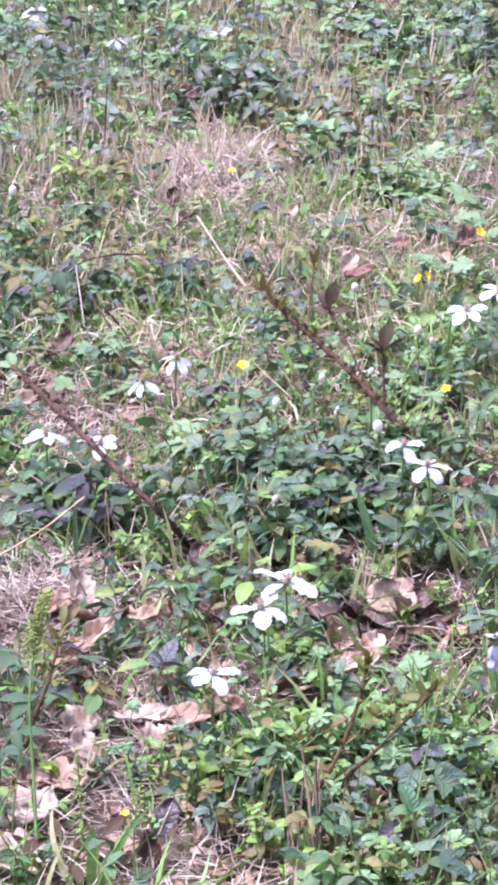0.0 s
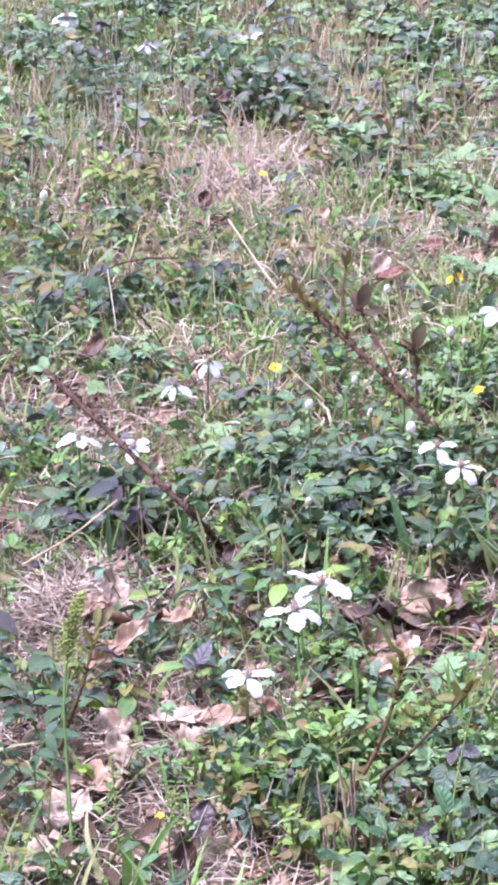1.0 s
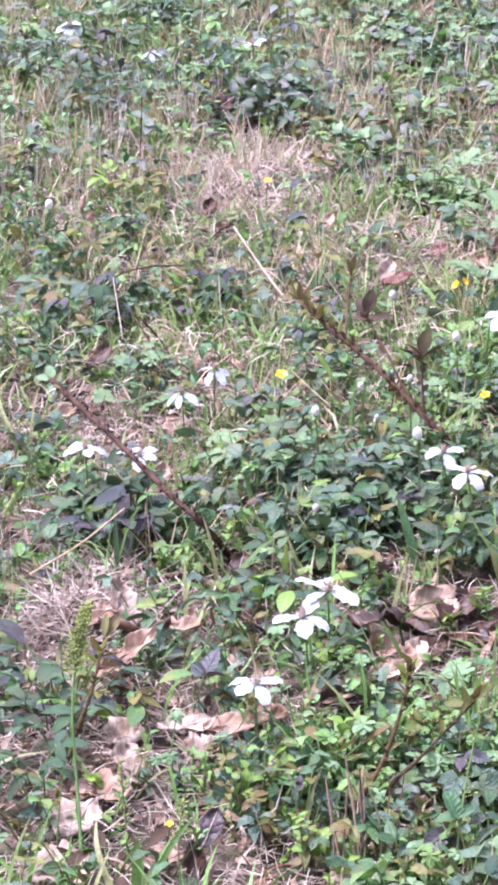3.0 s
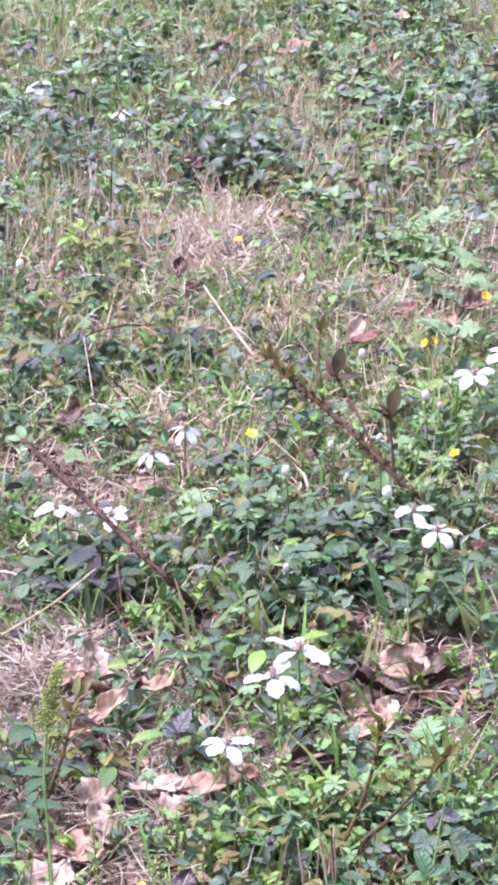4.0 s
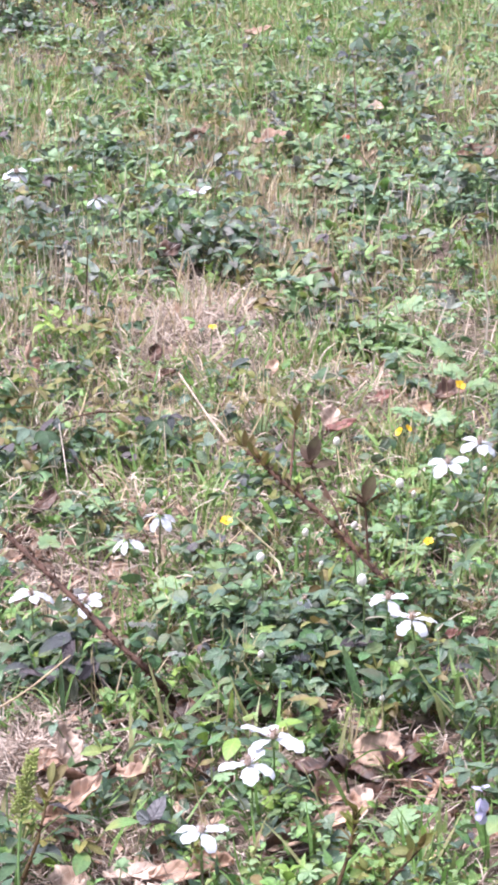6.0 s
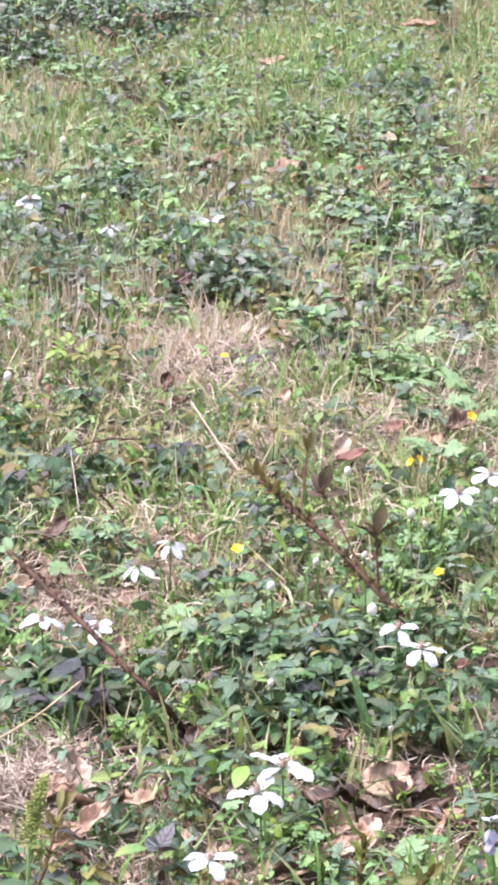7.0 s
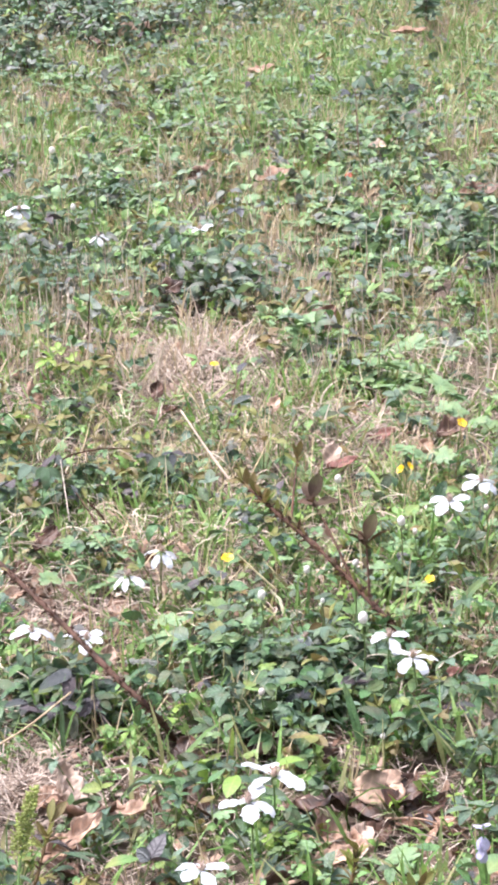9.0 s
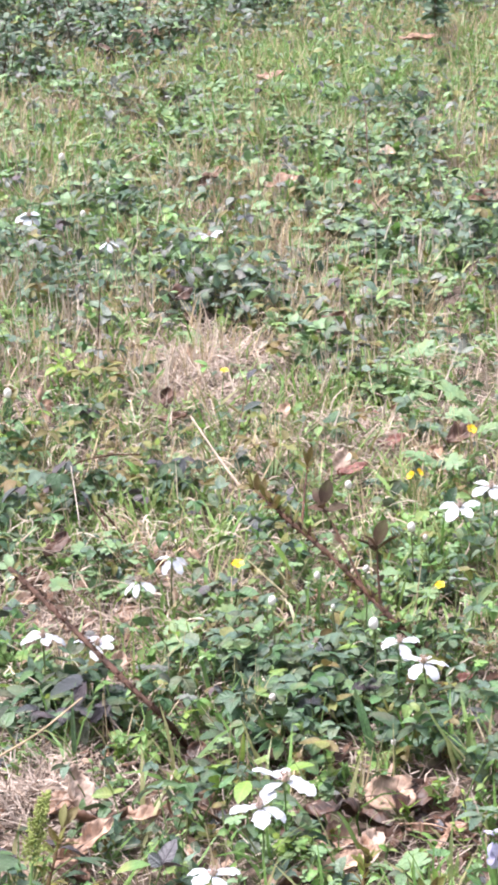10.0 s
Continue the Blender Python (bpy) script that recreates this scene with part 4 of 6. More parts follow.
# ---- dead leaves ----
def dead_leaf(x, y, z, length, width, az, tilt, roll, curl, bend, material, colour, torn=False):
    """A curled dead leaf with an uneven edge; curl rolls it across, bend bows it lengthwise."""
    own = np.random.default_rng(int(abs(5000 * x + 3000 * y)))
    root = rooted("dead_leaf", x, y, colour + " curled dead leaf lying in the straw", "dead leaf", "dead leaves")
    nu, nv = 15, 9
    u, s = np.meshgrid(np.linspace(0, 1, nu), np.linspace(-1, 1, nv), indexing="ij")
    ragged = np.where(s < 0, own.normal(0, 0.05 if torn else 0.11, (nu, 1)), own.normal(0, 0.05 if torn else 0.11, (nu, 1)))
    outline = np.sin(PI * np.clip(u * 0.96 + 0.03, 0, 1)) ** (0.22 if torn else 0.75) * (1 + 0.1 * np.sin(11 * u + own.uniform(0, 6)) + ragged)
    u = np.clip(u + 0.05 * own.normal(0, 1, (1, nv)) * (np.abs(u - 0.5) > 0.4), 0, 1.1) if torn else u
    across = s * outline * width / 2
    turn = curl * (across / (width / 2)) + 1e-6
    lx = (u - 0.5) * length
    ly = across * np.sin(turn) / turn
    lz = np.abs(across) * (1 - np.cos(turn)) / np.abs(turn)
    k = bend * u
    px, pz = lx * np.cos(k) - 0 * lz, lz * np.cos(k) + length * 0.5 * bend * (u - 0.5) ** 2 * 1.5
    pz = pz + (0.03 if torn else 0.09) * width * np.sin(7 * u + 3 * s + own.uniform(0, 6)) + (0.015 if torn else 0.03) * width * np.sin(17 * u - 6 * s) + 0.02 * width * np.abs(np.sin(14 * (u - 0.3 * np.abs(s))))
    v = np.stack([px, ly, pz], -1).reshape(1, -1, 3)
    q = np.array([(i * nv + j, i * nv + j + 1, (i + 1) * nv + j + 1, (i + 1) * nv + j) for i in range(nu - 1) for j in range(nv - 1)])
    m = Matrix.Translation((0, 0, z + 0.002)) @ Matrix.Rotation(radians(az), 4, "Z") @ Matrix.Rotation(-radians(tilt), 4, "Y") @ Matrix.Rotation(radians(roll), 4, "X")
    blade = part("blade", mesh_of("blade", [(v, q)], material), root, "", m)
    thick = blade.modifiers.new("thickness", "SOLIDIFY")
    thick.thickness = 0.0005
    mid = v.reshape(nu, nv, 3)[:, nv // 2] + (0, 0, 0.0006)
    part("midrib", mesh_of("midrib", [curve_tube(mid[::2], 0.0009, 0.0004, k=12, sides=5, rough=0)[0]], STRAW), blade, "paler midrib")
    return root


def dry_stalk(points, r0, r1, label, material=None, name="dry_stalk"):
    a = Vector(points[0])
    root = new(name)
    root.location = (a.x, a.y, float(ground_height(a.x, a.y)))
    tagged(root, label, "dry stalk", "dry stalks")
    local = [tuple(Vector(p) - root.location) for p in points]
    part("stalk", mesh_of("stalk", [curve_tube(local, r0, r1, k=14, sides=6, rough=0.1)[0]], material or STRAW), root)
    return root


# ---- the flowers where they stand ----
flower(-0.207, 2.424, 0.089, 1.0, 9, -90, 8, 6, 5, 0.78)
flower(-0.151, 2.418, 0.082, 0.98, 8, -90, -14, 6, 5, 0.82)
flower(-0.081, 2.686, 0.084, 0.88, 14, -75, 20, 46, 5, 0.72)
flower(-0.117, 2.626, 0.077, 0.92, 12, -85, 60, 40, 5, 0.7)
flower(0.177, 2.352, 0.084, 1.04, 4.0, -80, 24, 4, 5, 0.92)
flower(0.156, 2.394, 0.090, 0.97, 4.0, -100, 36, 6, 5, 0.9)
flower(0.010, 2.016, 0.082, 1.16, 7.0, -95, 10, 3, 5, 0.88)
flower(0.033, 2.056, 0.089, 1.18, 7, -70, 24, 0, 5, 0.82)
flower(-0.030, 1.926, 0.062, 1.0, -2, -90, 30, 2, 5, 0.85)
flower(0.254, 2.828, 0.094, 1.12, 8, -85, 20, 10, 5, 0.85)
flower(0.299, 2.907, 0.092, 1.1, 12, -100, 12, 10, 5, 0.85)
flower(-0.388, 4.605, 0.094, 1.12, 16, -80, 62, 4, 5, 0.85)
flower(-0.232, 4.399, 0.087, 0.95, 12, -100, 20, 24, 5, 0.7)
flower(-0.053, 4.423, 0.092, 1.1, 4, -90, 36, -4, 5, 0.8)
flower(0.073, 2.470, 0.062, 0.7, 17.5, -60, 10, 50, 3)
bud(0.028, 2.505, 0.092, 0.99)
bud(0.131, 2.430, 0.092, 1.20, 5)
bud(0.190, 2.731, 0.097, 1.07)
bud(0.126, 2.912, 0.092, 0.99)
bud(0.079, 2.614, 0.082, 0.82)
bud(0.206, 2.729, 0.087, 0.65)
bud(0.161, 2.819, 0.072, 0.60)
bud(0.025, 2.287, 0.072, 0.73)
bud(0.128, 2.552, 0.112, 0.77, 35)
bud(-0.322, 3.349, 0.092, 1.29)
bud(-0.290, 4.616, 0.092, 1.12)
bud(-0.368, 5.217, 0.092, 1.46)
bud(0.297, 2.828, 0.082, 0.69)
bud(0.093, 2.518, 0.082, 0.52)
bud(0.092, 2.534, 0.072, 0.52)
bud(0.139, 2.222, 0.052, 0.60)
yellow_flower(-0.007, 2.694, 0.072, 0.84, 25)
yellow_flower(0.212, 3.021, 0.072, 0.84, 50, -150, 20)
yellow_flower(0.219, 3.019, 0.077, 0.76, 50, -30, 20)
yellow_flower(0.304, 3.228, 0.072, 0.92, 40, -60, 10)
yellow_flower(0.216, 2.627, 0.067, 0.71, 30, -110, 10)
yellow_flower(-0.025, 3.591, 0.062, 0.76, 15)
yellow_flower(-0.094, 1.707, 0.052, 0.38, 20)


def violet_flower(x, y, z):
    root = rooted("violet_flower", x, y, "pale violet two-lipped flower on a green stalk", "flower")
    part("stem", mesh_of("stem", [curve_tube([(0, 0, 0), (0.004, 0, z * 0.5), (0, 0, z + 0.004)], 0.0011, 0.0009, k=8, sides=6)[0]], STEM), root)
    for az, rise, ln, dz in ((200, -60, 0.015, 0.0), (250, -75, 0.018, -0.004), (300, -55, 0.015, 0.0), (170, 30, 0.012, 0.006), (330, 50, 0.012, 0.006),
                             (240, -40, 0.014, -0.010), (280, -70, 0.015, -0.012), (220, 10, 0.010, 0.010), (310, 20, 0.010, 0.011)):
        part("petal", mesh_of("petal", [blades(one((0, 0, 0)), 0, 0.2, 0.7, ln, ln * 0.7, (0.3, 0.7, 1.0, 0.9, 0.5), 0.2)], VIOLET), root, "",
             turned(Vector((0, 0, z + dz)), radians(az), radians(rise), 0.1, 0.78))
    return root


violet_flower(0.207, 1.946, 0.087)

# ---- canes ----
cane([(0.200, 2.496, 0.000), (0.178, 2.490, 0.050), (0.149, 2.525, 0.075), (0.097, 2.598, 0.110), (0.046, 2.670, 0.135), (0.011, 2.732, 0.150)], 0.0043, 0.0020, 190,
     "thick red-brown thorny bramble cane leaning over the patch",
     [(1.0, 0.020, 120, 50, OLIVE_LEAF, "bud_leaf"), (0.98, 0.018, 170, 30, OLIVE_LEAF, "bud_leaf"), (0.95, 0.020, 60, 60, OLIVE_LEAF, "bud_leaf"),
      (0.85, 0.016, 90, 70, OLIVE_LEAF, "bud_leaf"), (0.78, 0.018, 20, 60, OLIVE_LEAF, "bud_leaf"), (0.7, 0.014, 200, 40, OLIVE_LEAF, "bud_leaf"),
      (0.92, 0.014, 220, 10, OLIVE_LEAF, "bud_leaf"), (0.99, 0.022, 90, 80, OLIVE_LEAF, "bud_leaf"), (0.88, 0.018, 140, 75, OLIVE_LEAF, "bud_leaf"),
      (0.81, 0.016, 60, 80, OLIVE_LEAF, "bud_leaf"), (0.74, 0.017, 110, 70, OLIVE_LEAF, "bud_leaf"), (0.66, 0.012, 30, 60, OLIVE_LEAF, "bud_leaf"), (0.52, 0.012, 150, 60, OLIVE_LEAF, "bud_leaf")],
     [(0.50, (0.087, 2.663, 0.150), BRONZE_LEAF), (0.44, (0.141, 2.551, 0.140), BRONZE_LEAF), (0.74, (0.074, 2.772, 0.165), OLIVE_LEAF)], 20, None, 74)
cane([(-0.059, 2.322, 0.000), (-0.081, 2.256, 0.070), (-0.110, 2.278, 0.090), (-0.163, 2.365, 0.110), (-0.215, 2.456, 0.125), (-0.248, 2.522, 0.130)], 0.0034, 0.0023, 150,
     "thin red-brown thorny bramble cane leaning over straw",
     [(1.0, 0.02, 100, 40, PALE_LEAF, "trefoil"), (0.97, 0.014, 30, 60, OLIVE_LEAF, "bud_leaf"), (0.93, 0.012, 160, 40, OLIVE_LEAF, "bud_leaf")])
cane([(0.042, 1.774, 0.000), (0.050, 1.756, 0.040), (0.068, 1.770, 0.065), (0.085, 1.793, 0.100), (0.095, 1.817, 0.130)], 0.0021, 0.0013, 22,
     "slender brown bramble shoot with olive young leaves",
     [(0.8, 0.014, 180, 40, OLIVE_LEAF, "trefoil"), (0.82, 0.015, 0, 50, OLIVE_LEAF, "bud_leaf"), (0.68, 0.015, 150, 50, OLIVE_LEAF, "bud_leaf"),
      (0.6, 0.014, 20, 40, OLIVE_LEAF, "bud_leaf"), (0.45, 0.016, 170, 30, OLIVE_LEAF, "trefoil"), (0.25, 0.016, 200, 60, OLIVE_LEAF, "bud_leaf")], (), 15, YOUNG_BARK)
cane([(0.065, 1.792, 0.000), (0.075, 1.770, 0.045), (0.097, 1.779, 0.065), (0.124, 1.798, 0.085), (0.148, 1.811, 0.105)], 0.0017, 0.0010, 16,
     "slender brown bramble shoot with olive young leaves", [(0.7, 0.012, 100, 50, OLIVE_LEAF, "bud_leaf")], (), 12, YOUNG_BARK)
cane([(-0.192, 1.883, 0.000), (-0.177, 1.875, 0.045), (-0.164, 1.879, 0.080), (-0.154, 1.909, 0.115)], 0.0019, 0.0011, 14,
     "slender brown bramble shoot beside dark purple leaves",
     [(1.0, 0.02, 80, 70, OLIVE_LEAF, "bud_leaf"), (0.9, 0.02, 0, 30, OLIVE_LEAF, "bud_leaf")], (), 10, YOUNG_BARK)
cane([(-0.224, 3.839, 0.000), (-0.223, 3.854, 0.050), (-0.216, 3.810, 0.140)], 0.0014, 0.0008, 6, "thin upright dark shoot in the dry grass",
     [(1.0, 0.02, 80, 30, DARK_LEAF, "simple"), (0.8, 0.02, 200, 30, DARK_LEAF, "simple")])
cane([(-0.020, 3.297, 0.000), (-0.007, 3.357, 0.030), (0.009, 3.488, 0.075)], 0.0012, 0.0008, 6, "thin reddish shoot with purple leaves",
     [(1.0, 0.026, 60, 50, PURPLE_LEAF, "simple"), (0.75, 0.03, 0, 30, PURPLE_LEAF, "simple"), (0.7, 0.025, 170, 30, OLIVE_LEAF, "bud_leaf"), (0.9, 0.02, 200, 50, OLIVE_LEAF, "bud_leaf")])
cane([(-0.131, 2.920, 0.000), (-0.155, 2.929, 0.040), (-0.178, 2.925, 0.070)], 0.0014, 0.0009, 16, "thin brown thorny shoot in straw", [(1.0, 0.016, 120, 40, OLIVE_LEAF, "bud_leaf")])
cane([(0.282, 5.377, 0.000), (0.281, 5.468, 0.070), (0.285, 5.673, 0.150)], 0.002, 0.001, 4, "thin upright dark shoot in the far grass",
     [(1.0, 0.03, 80, 40, DARK_LEAF, "simple"), (0.8, 0.03, 0, 40, DARK_LEAF, "simple"), (0.9, 0.03, 190, 30, DARK_LEAF, "simple")])
cane([(0.622, 7.934, 0.000), (0.587, 7.539, 0.100), (0.561, 7.197, 0.190)], 0.004, 0.002, 4, "dark upright shoot in the far brambles",
     [(0.25 + 0.04 * i, 0.05, 137 * i, 35, DARK_LEAF, "trefoil") for i in range(19)])


# ---- seed stalks ----
def seed_stalk(points, seeds, from_u, r, label):
    a = Vector(points[0])
    root = new("seed_stalk")
    root.location = (a.x, a.y, float(ground_height(a.x, a.y)) - 0.002)
    tagged(root, label, "seed stalk", "seed stalks")
    local = [tuple(Vector(p) - root.location) for p in points]
    piece, line, way = curve_tube(local, r, r * 0.5, k=40, sides=6, rough=0.03)
    part("stem", mesh_of("stem", [piece], STEM), root)
    bits = []
    for i in range(seeds):
        j = min(39, int(40 * (from_u + (1 - from_u) * rng.random() ** 0.8)))
        a1 = 2.4 * i + rng.normal(0, 0.5)
        wide = 1.25 - 0.85 * (j / 39 - from_u) / (1 - from_u)
        out = Vector((math.cos(a1), math.sin(a1), rng.uniform(0.1, 1.2))) * rng.uniform(0.0015, 0.0095) * wide
        bits.append(pebble(Vector(line[j]) + out, rng.uniform(0.0006, 0.0012), 1.4, out, 4, 6))
        bits.append(tubes(one(line[j]), one(Vector(line[j]) + out), 0.0003, 0.0003, k=2, sides=4))
    if bits:
        part("seed_head", mesh_of("seed_head", bits, SEED), root, "pale green knobbly seed head")
    return root


seed_stalk([(-0.161, 1.700, 0.000), (-0.167, 1.750, 0.060), (-0.171, 1.782, 0.110), (-0.167, 1.808, 0.150), (-0.159, 1.829, 0.180)], 520, 0.64, 0.0015, "green seed stalk with a knobbly pale seed head")
seed_stalk([(0.120, 1.689, 0.000), (0.128, 1.711, 0.060), (0.138, 1.736, 0.100), (0.153, 1.756, 0.150)], 22, 0.35, 0.0012, "slim green stalk with a few buds")
seed_stalk([(-0.127, 1.713, 0.000), (-0.130, 1.739, 0.030), (-0.133, 1.755, 0.080)], 40, 0.5, 0.0009, "small green seed stalk in grass")
seed_stalk([(-0.186, 1.747, 0.000), (-0.184, 1.766, 0.030), (-0.179, 1.775, 0.070)], 0, 0.5, 0.0009, "bare green stalk in grass")
seed_stalk([(-0.087, 1.696, 0.000), (-0.088, 1.712, 0.030), (-0.085, 1.738, 0.060)], 30, 0.6, 0.0009, "small green seed stalk in grass")

# ---- dry stalks ----
dry_stalk([(-0.001, 3.095, 0.035), (-0.030, 3.149, 0.060), (-0.069, 3.282, 0.080)], 0.0021, 0.0014, "pale dry straw stalk leaning over the grass", BLEACHED)
dry_stalk([(-0.242, 2.170, 0.060), (-0.195, 2.182, 0.085), (-0.155, 2.219, 0.105)], 0.0012, 0.0008, "long thin grey straw stalk across the green", DRY)
dry_stalk([(0.045, 2.682, 0.040), (0.025, 2.696, 0.055), (0.004, 2.715, 0.070)], 0.0015, 0.0007, "pale split dry stalk among the leaves", DRY)
dry_stalk([(-0.235, 4.715, 0.010), (-0.276, 4.705, 0.040), (-0.321, 4.704, 0.070)], 0.0015, 0.0009, "pale straw stalk leaning in the far grass")
dry_stalk([(-0.248, 5.518, 0.020), (-0.235, 5.440, 0.050), (-0.188, 5.457, 0.070)], 0.0028, 0.0012, "pale bent dry stalk in the far grass", DEAD_PALE)
dry_stalk([(-0.158, 1.926, 0.004), (-0.126, 1.949, 0.012), (-0.094, 1.963, 0.020)], 0.0013, 0.0009, "grey-brown twig lying on dead leaves", TWIG, "twig")
dry_stalk([(0.078, 2.231, 0.010), (0.106, 2.180, 0.012), (0.131, 2.151, 0.008)], 0.0012, 0.0008, "grey-brown twig lying by a dead leaf", TWIG, "twig")
dry_stalk([(0.135, 2.130, 0.012), (0.170, 2.110, 0.020), (0.203, 2.106, 0.006)], 0.0013, 0.0008, "tan arched twig lying in the litter", DEAD_TAN, "twig")
dry_stalk([(-0.225, 3.102, 0.010), (-0.202, 2.968, 0.020), (-0.217, 3.057, 0.080)], 0.001, 0.0007, "thin pale dry stalk by purple leaves")
for i in range(15):
    foot = Vector((0.051 + rng.normal(0, 0.010), 1.706 + rng.normal(0, 0.004), 0))
    top = foot + Vector((rng.normal(0, 0.009), rng.uniform(0.015, 0.045), rng.uniform(0.055, 0.095)))
    mid = (foot + top) / 2 + Vector((rng.normal(0, 0.003), 0.002, rng.normal(0, 0.002)))
    dry_stalk([tuple(foot), tuple(mid), tuple(top)], 0.0010, 0.0006, "tan dry stalk in a broken clump", (DRY, DEAD_BROWN, TWIG, DEAD_TAN)[i % 4])
sprig("bronze_sprig", -0.139, 1.706, "bud_leaf", BRONZE_LEAF, 9, 0.030, 0.045, "bronze-brown upright young leaves in straw", "herb")
sprig("bronze_sprig", 0.023, 1.839, "bud_leaf", OLIVE_LEAF, 7, 0.026, 0.06, "olive-brown upright young leaves by dry stalks", "herb")

# ---- dead leaves where they lie: place, height, length, width, turn, tilt, roll, curl, bend ----
dead_leaf(0.132, 2.163, 0.030, 0.046, 0.036, 10, 6, 36, 0.18, 0.1, DEAD_TAN, "torn tan", True)
dead_leaf(0.154, 2.160, 0.026, 0.060, 0.040, 60, 10, 10, 1.0, 0.6, DEAD_DARK, "brown")
dead_leaf(0.081, 2.114, 0.044, 0.056, 0.050, 5, 0, 150, 1.1, 0.7, DEAD_DARK, "dark brown")
dead_leaf(0.080, 2.086, 0.016, 0.050, 0.035, 30, 10, 20, 0.8, 0.5, DEAD_TAN, "tan")
dead_leaf(0.101, 2.065, 0.018, 0.050, 0.030, -40, 5, 20, 0.6, 0.5, DEAD_TAN, "tan")
dead_leaf(-0.163, 2.173, 0.036, 0.060, 0.040, 110, 40, 30, 1.6, 0.8, DEAD_PALE, "pale tan")
dead_leaf(-0.140, 2.124, 0.032, 0.080, 0.035, -20, 8, -20, 1.2, 0.6, DEAD_BROWN, "brown")
dead_leaf(-0.107, 2.125, 0.028, 0.060, 0.030, 10, 2, 10, 0.8, 0.4, DEAD_TAN, "tan")
dead_leaf(-0.137, 2.050, 0.036, 0.050, 0.025, 40, 25, 20, 1.2, 0.3, DEAD_TAN, "tan")
dead_leaf(-0.142, 1.930, 0.018, 0.050, 0.036, 70, 5, 10, 0.5, 0.4, DEAD_PALE, "pale pinkish")
dead_leaf(-0.088, 1.946, 0.018, 0.054, 0.030, 10, 3, 5, 0.6, 0.4, DEAD_PALE, "pale pinkish")
dead_leaf(-0.025, 1.966, 0.020, 0.050, 0.030, -10, 5, 30, 1.0, 0.4, DEAD_TAN, "tan")
dead_leaf(0.039, 1.982, 0.020, 0.060, 0.035, 20, 8, 30, 1.4, 0.5, DEAD_DARK, "brown")
dead_leaf(0.041, 1.995, 0.024, 0.060, 0.030, 5, 5, 20, 0.8, 0.4, DEAD_TAN, "tan")
dead_leaf(-0.072, 1.903, 0.016, 0.050, 0.035, 40, 3, 5, 0.6, 0.4, DEAD_PALE, "pale tan")
dead_leaf(-0.155, 2.019, 0.016, 0.040, 0.025, 140, 5, 10, 0.8, 0.5, DEAD_BROWN, "russet brown")
dead_leaf(-0.154, 1.830, 0.018, 0.060, 0.035, -25, 5, 10, 0.7, 0.4, DEAD_TAN, "tan")
dead_leaf(-0.171, 1.784, 0.016, 0.055, 0.040, 60, 4, 10, 0.5, 0.4, DEAD_PALE, "pale tan")
dead_leaf(-0.175, 1.700, 0.018, 0.065, 0.050, 15, 5, 10, 0.5, 0.4, DEAD_PALE, "pale pinkish")
dead_leaf(-0.112, 1.728, 0.016, 0.060, 0.025, 5, 3, 10, 0.6, 0.4, DEAD_TAN, "tan")
dead_leaf(-0.064, 1.738, 0.036, 0.036, 0.022, 60, 40, 20, 1.0, 0.5, PURPLE_LEAF, "dark purple")
dead_leaf(-0.076, 1.716, 0.024, 0.036, 0.020, 110, 50, -20, 1.0, 0.5, DEAD_DARK, "dark red-purple")
dead_leaf(-0.000, 1.854, 0.016, 0.045, 0.030, 30, 3, 10, 0.7, 0.5, DEAD_TAN, "tan")
dead_leaf(0.051, 1.687, 0.018, 0.050, 0.030, 10, 5, 20, 0.8, 0.4, DEAD_PALE, "pale tan")
dead_leaf(0.112, 1.704, 0.006, 0.060, 0.040, 40, 5, 10, 1.0, 0.4, DEAD_DARK, "dark brown")
dead_leaf(0.145, 1.748, 0.006, 0.060, 0.035, -10, 5, 10, 1.0, 0.4, DEAD_DARK, "dark brown")
dead_leaf(0.179, 1.807, 0.008, 0.040, 0.025, 0, 5, 30, 0.8, 0.4, DEAD_TAN, "tan")
dead_leaf(-0.037, 2.155, 0.020, 0.050, 0.035, 120, 15, 20, 0.9, 0.4, DEAD_BROWN, "brown")
dead_leaf(-0.048, 2.253, 0.024, 0.034, 0.026, 70, 40, 10, 0.5, 0.4, DEAD_DARK, "greyish brown")
dead_leaf(-0.223, 2.856, 0.036, 0.050, 0.030, 60, 20, 10, 1.0, 0.4, DEAD_DARK, "brown")
dead_leaf(-0.135, 2.514, 0.020, 0.035, 0.022, 80, 50, 10, 0.8, 0.4, DEAD_PALE, "pale tan")
dead_leaf(-0.127, 2.690, 0.006, 0.050, 0.035, 10, 5, 10, 0.6, 0.4, DEAD_TAN, "pinkish tan")
dead_leaf(-0.041, 2.621, 0.016, 0.040, 0.020, -40, 20, 10, 0.8, 0.4, DEAD_TAN, "orange tan")
dead_leaf(0.132, 3.198, 0.045, 0.040, 0.026, 75, 55, 10, 0.5, 0.3, DEAD_PALE, "pale pink")
dead_leaf(0.146, 3.174, 0.034, 0.045, 0.026, 10, 15, 10, 0.8, 0.4, DEAD_RED, "russet red")
dead_leaf(0.059, 3.395, 0.048, 0.032, 0.020, 60, 40, 10, 0.6, 0.3, DEAD_TAN, "tan")
dead_leaf(0.297, 3.275, 0.055, 0.050, 0.036, 20, 20, 30, 0.8, 0.4, DEAD_BROWN, "dark brown")
dead_leaf(0.146, 3.893, 0.050, 0.060, 0.040, 40, 35, 40, 0.4, 0.4, DEAD_BROWN, "brown")
dead_leaf(-0.108, 3.528, 0.040, 0.035, 0.022, 80, 50, 10, 0.8, 0.4, DEAD_DARK, "dark red-brown")
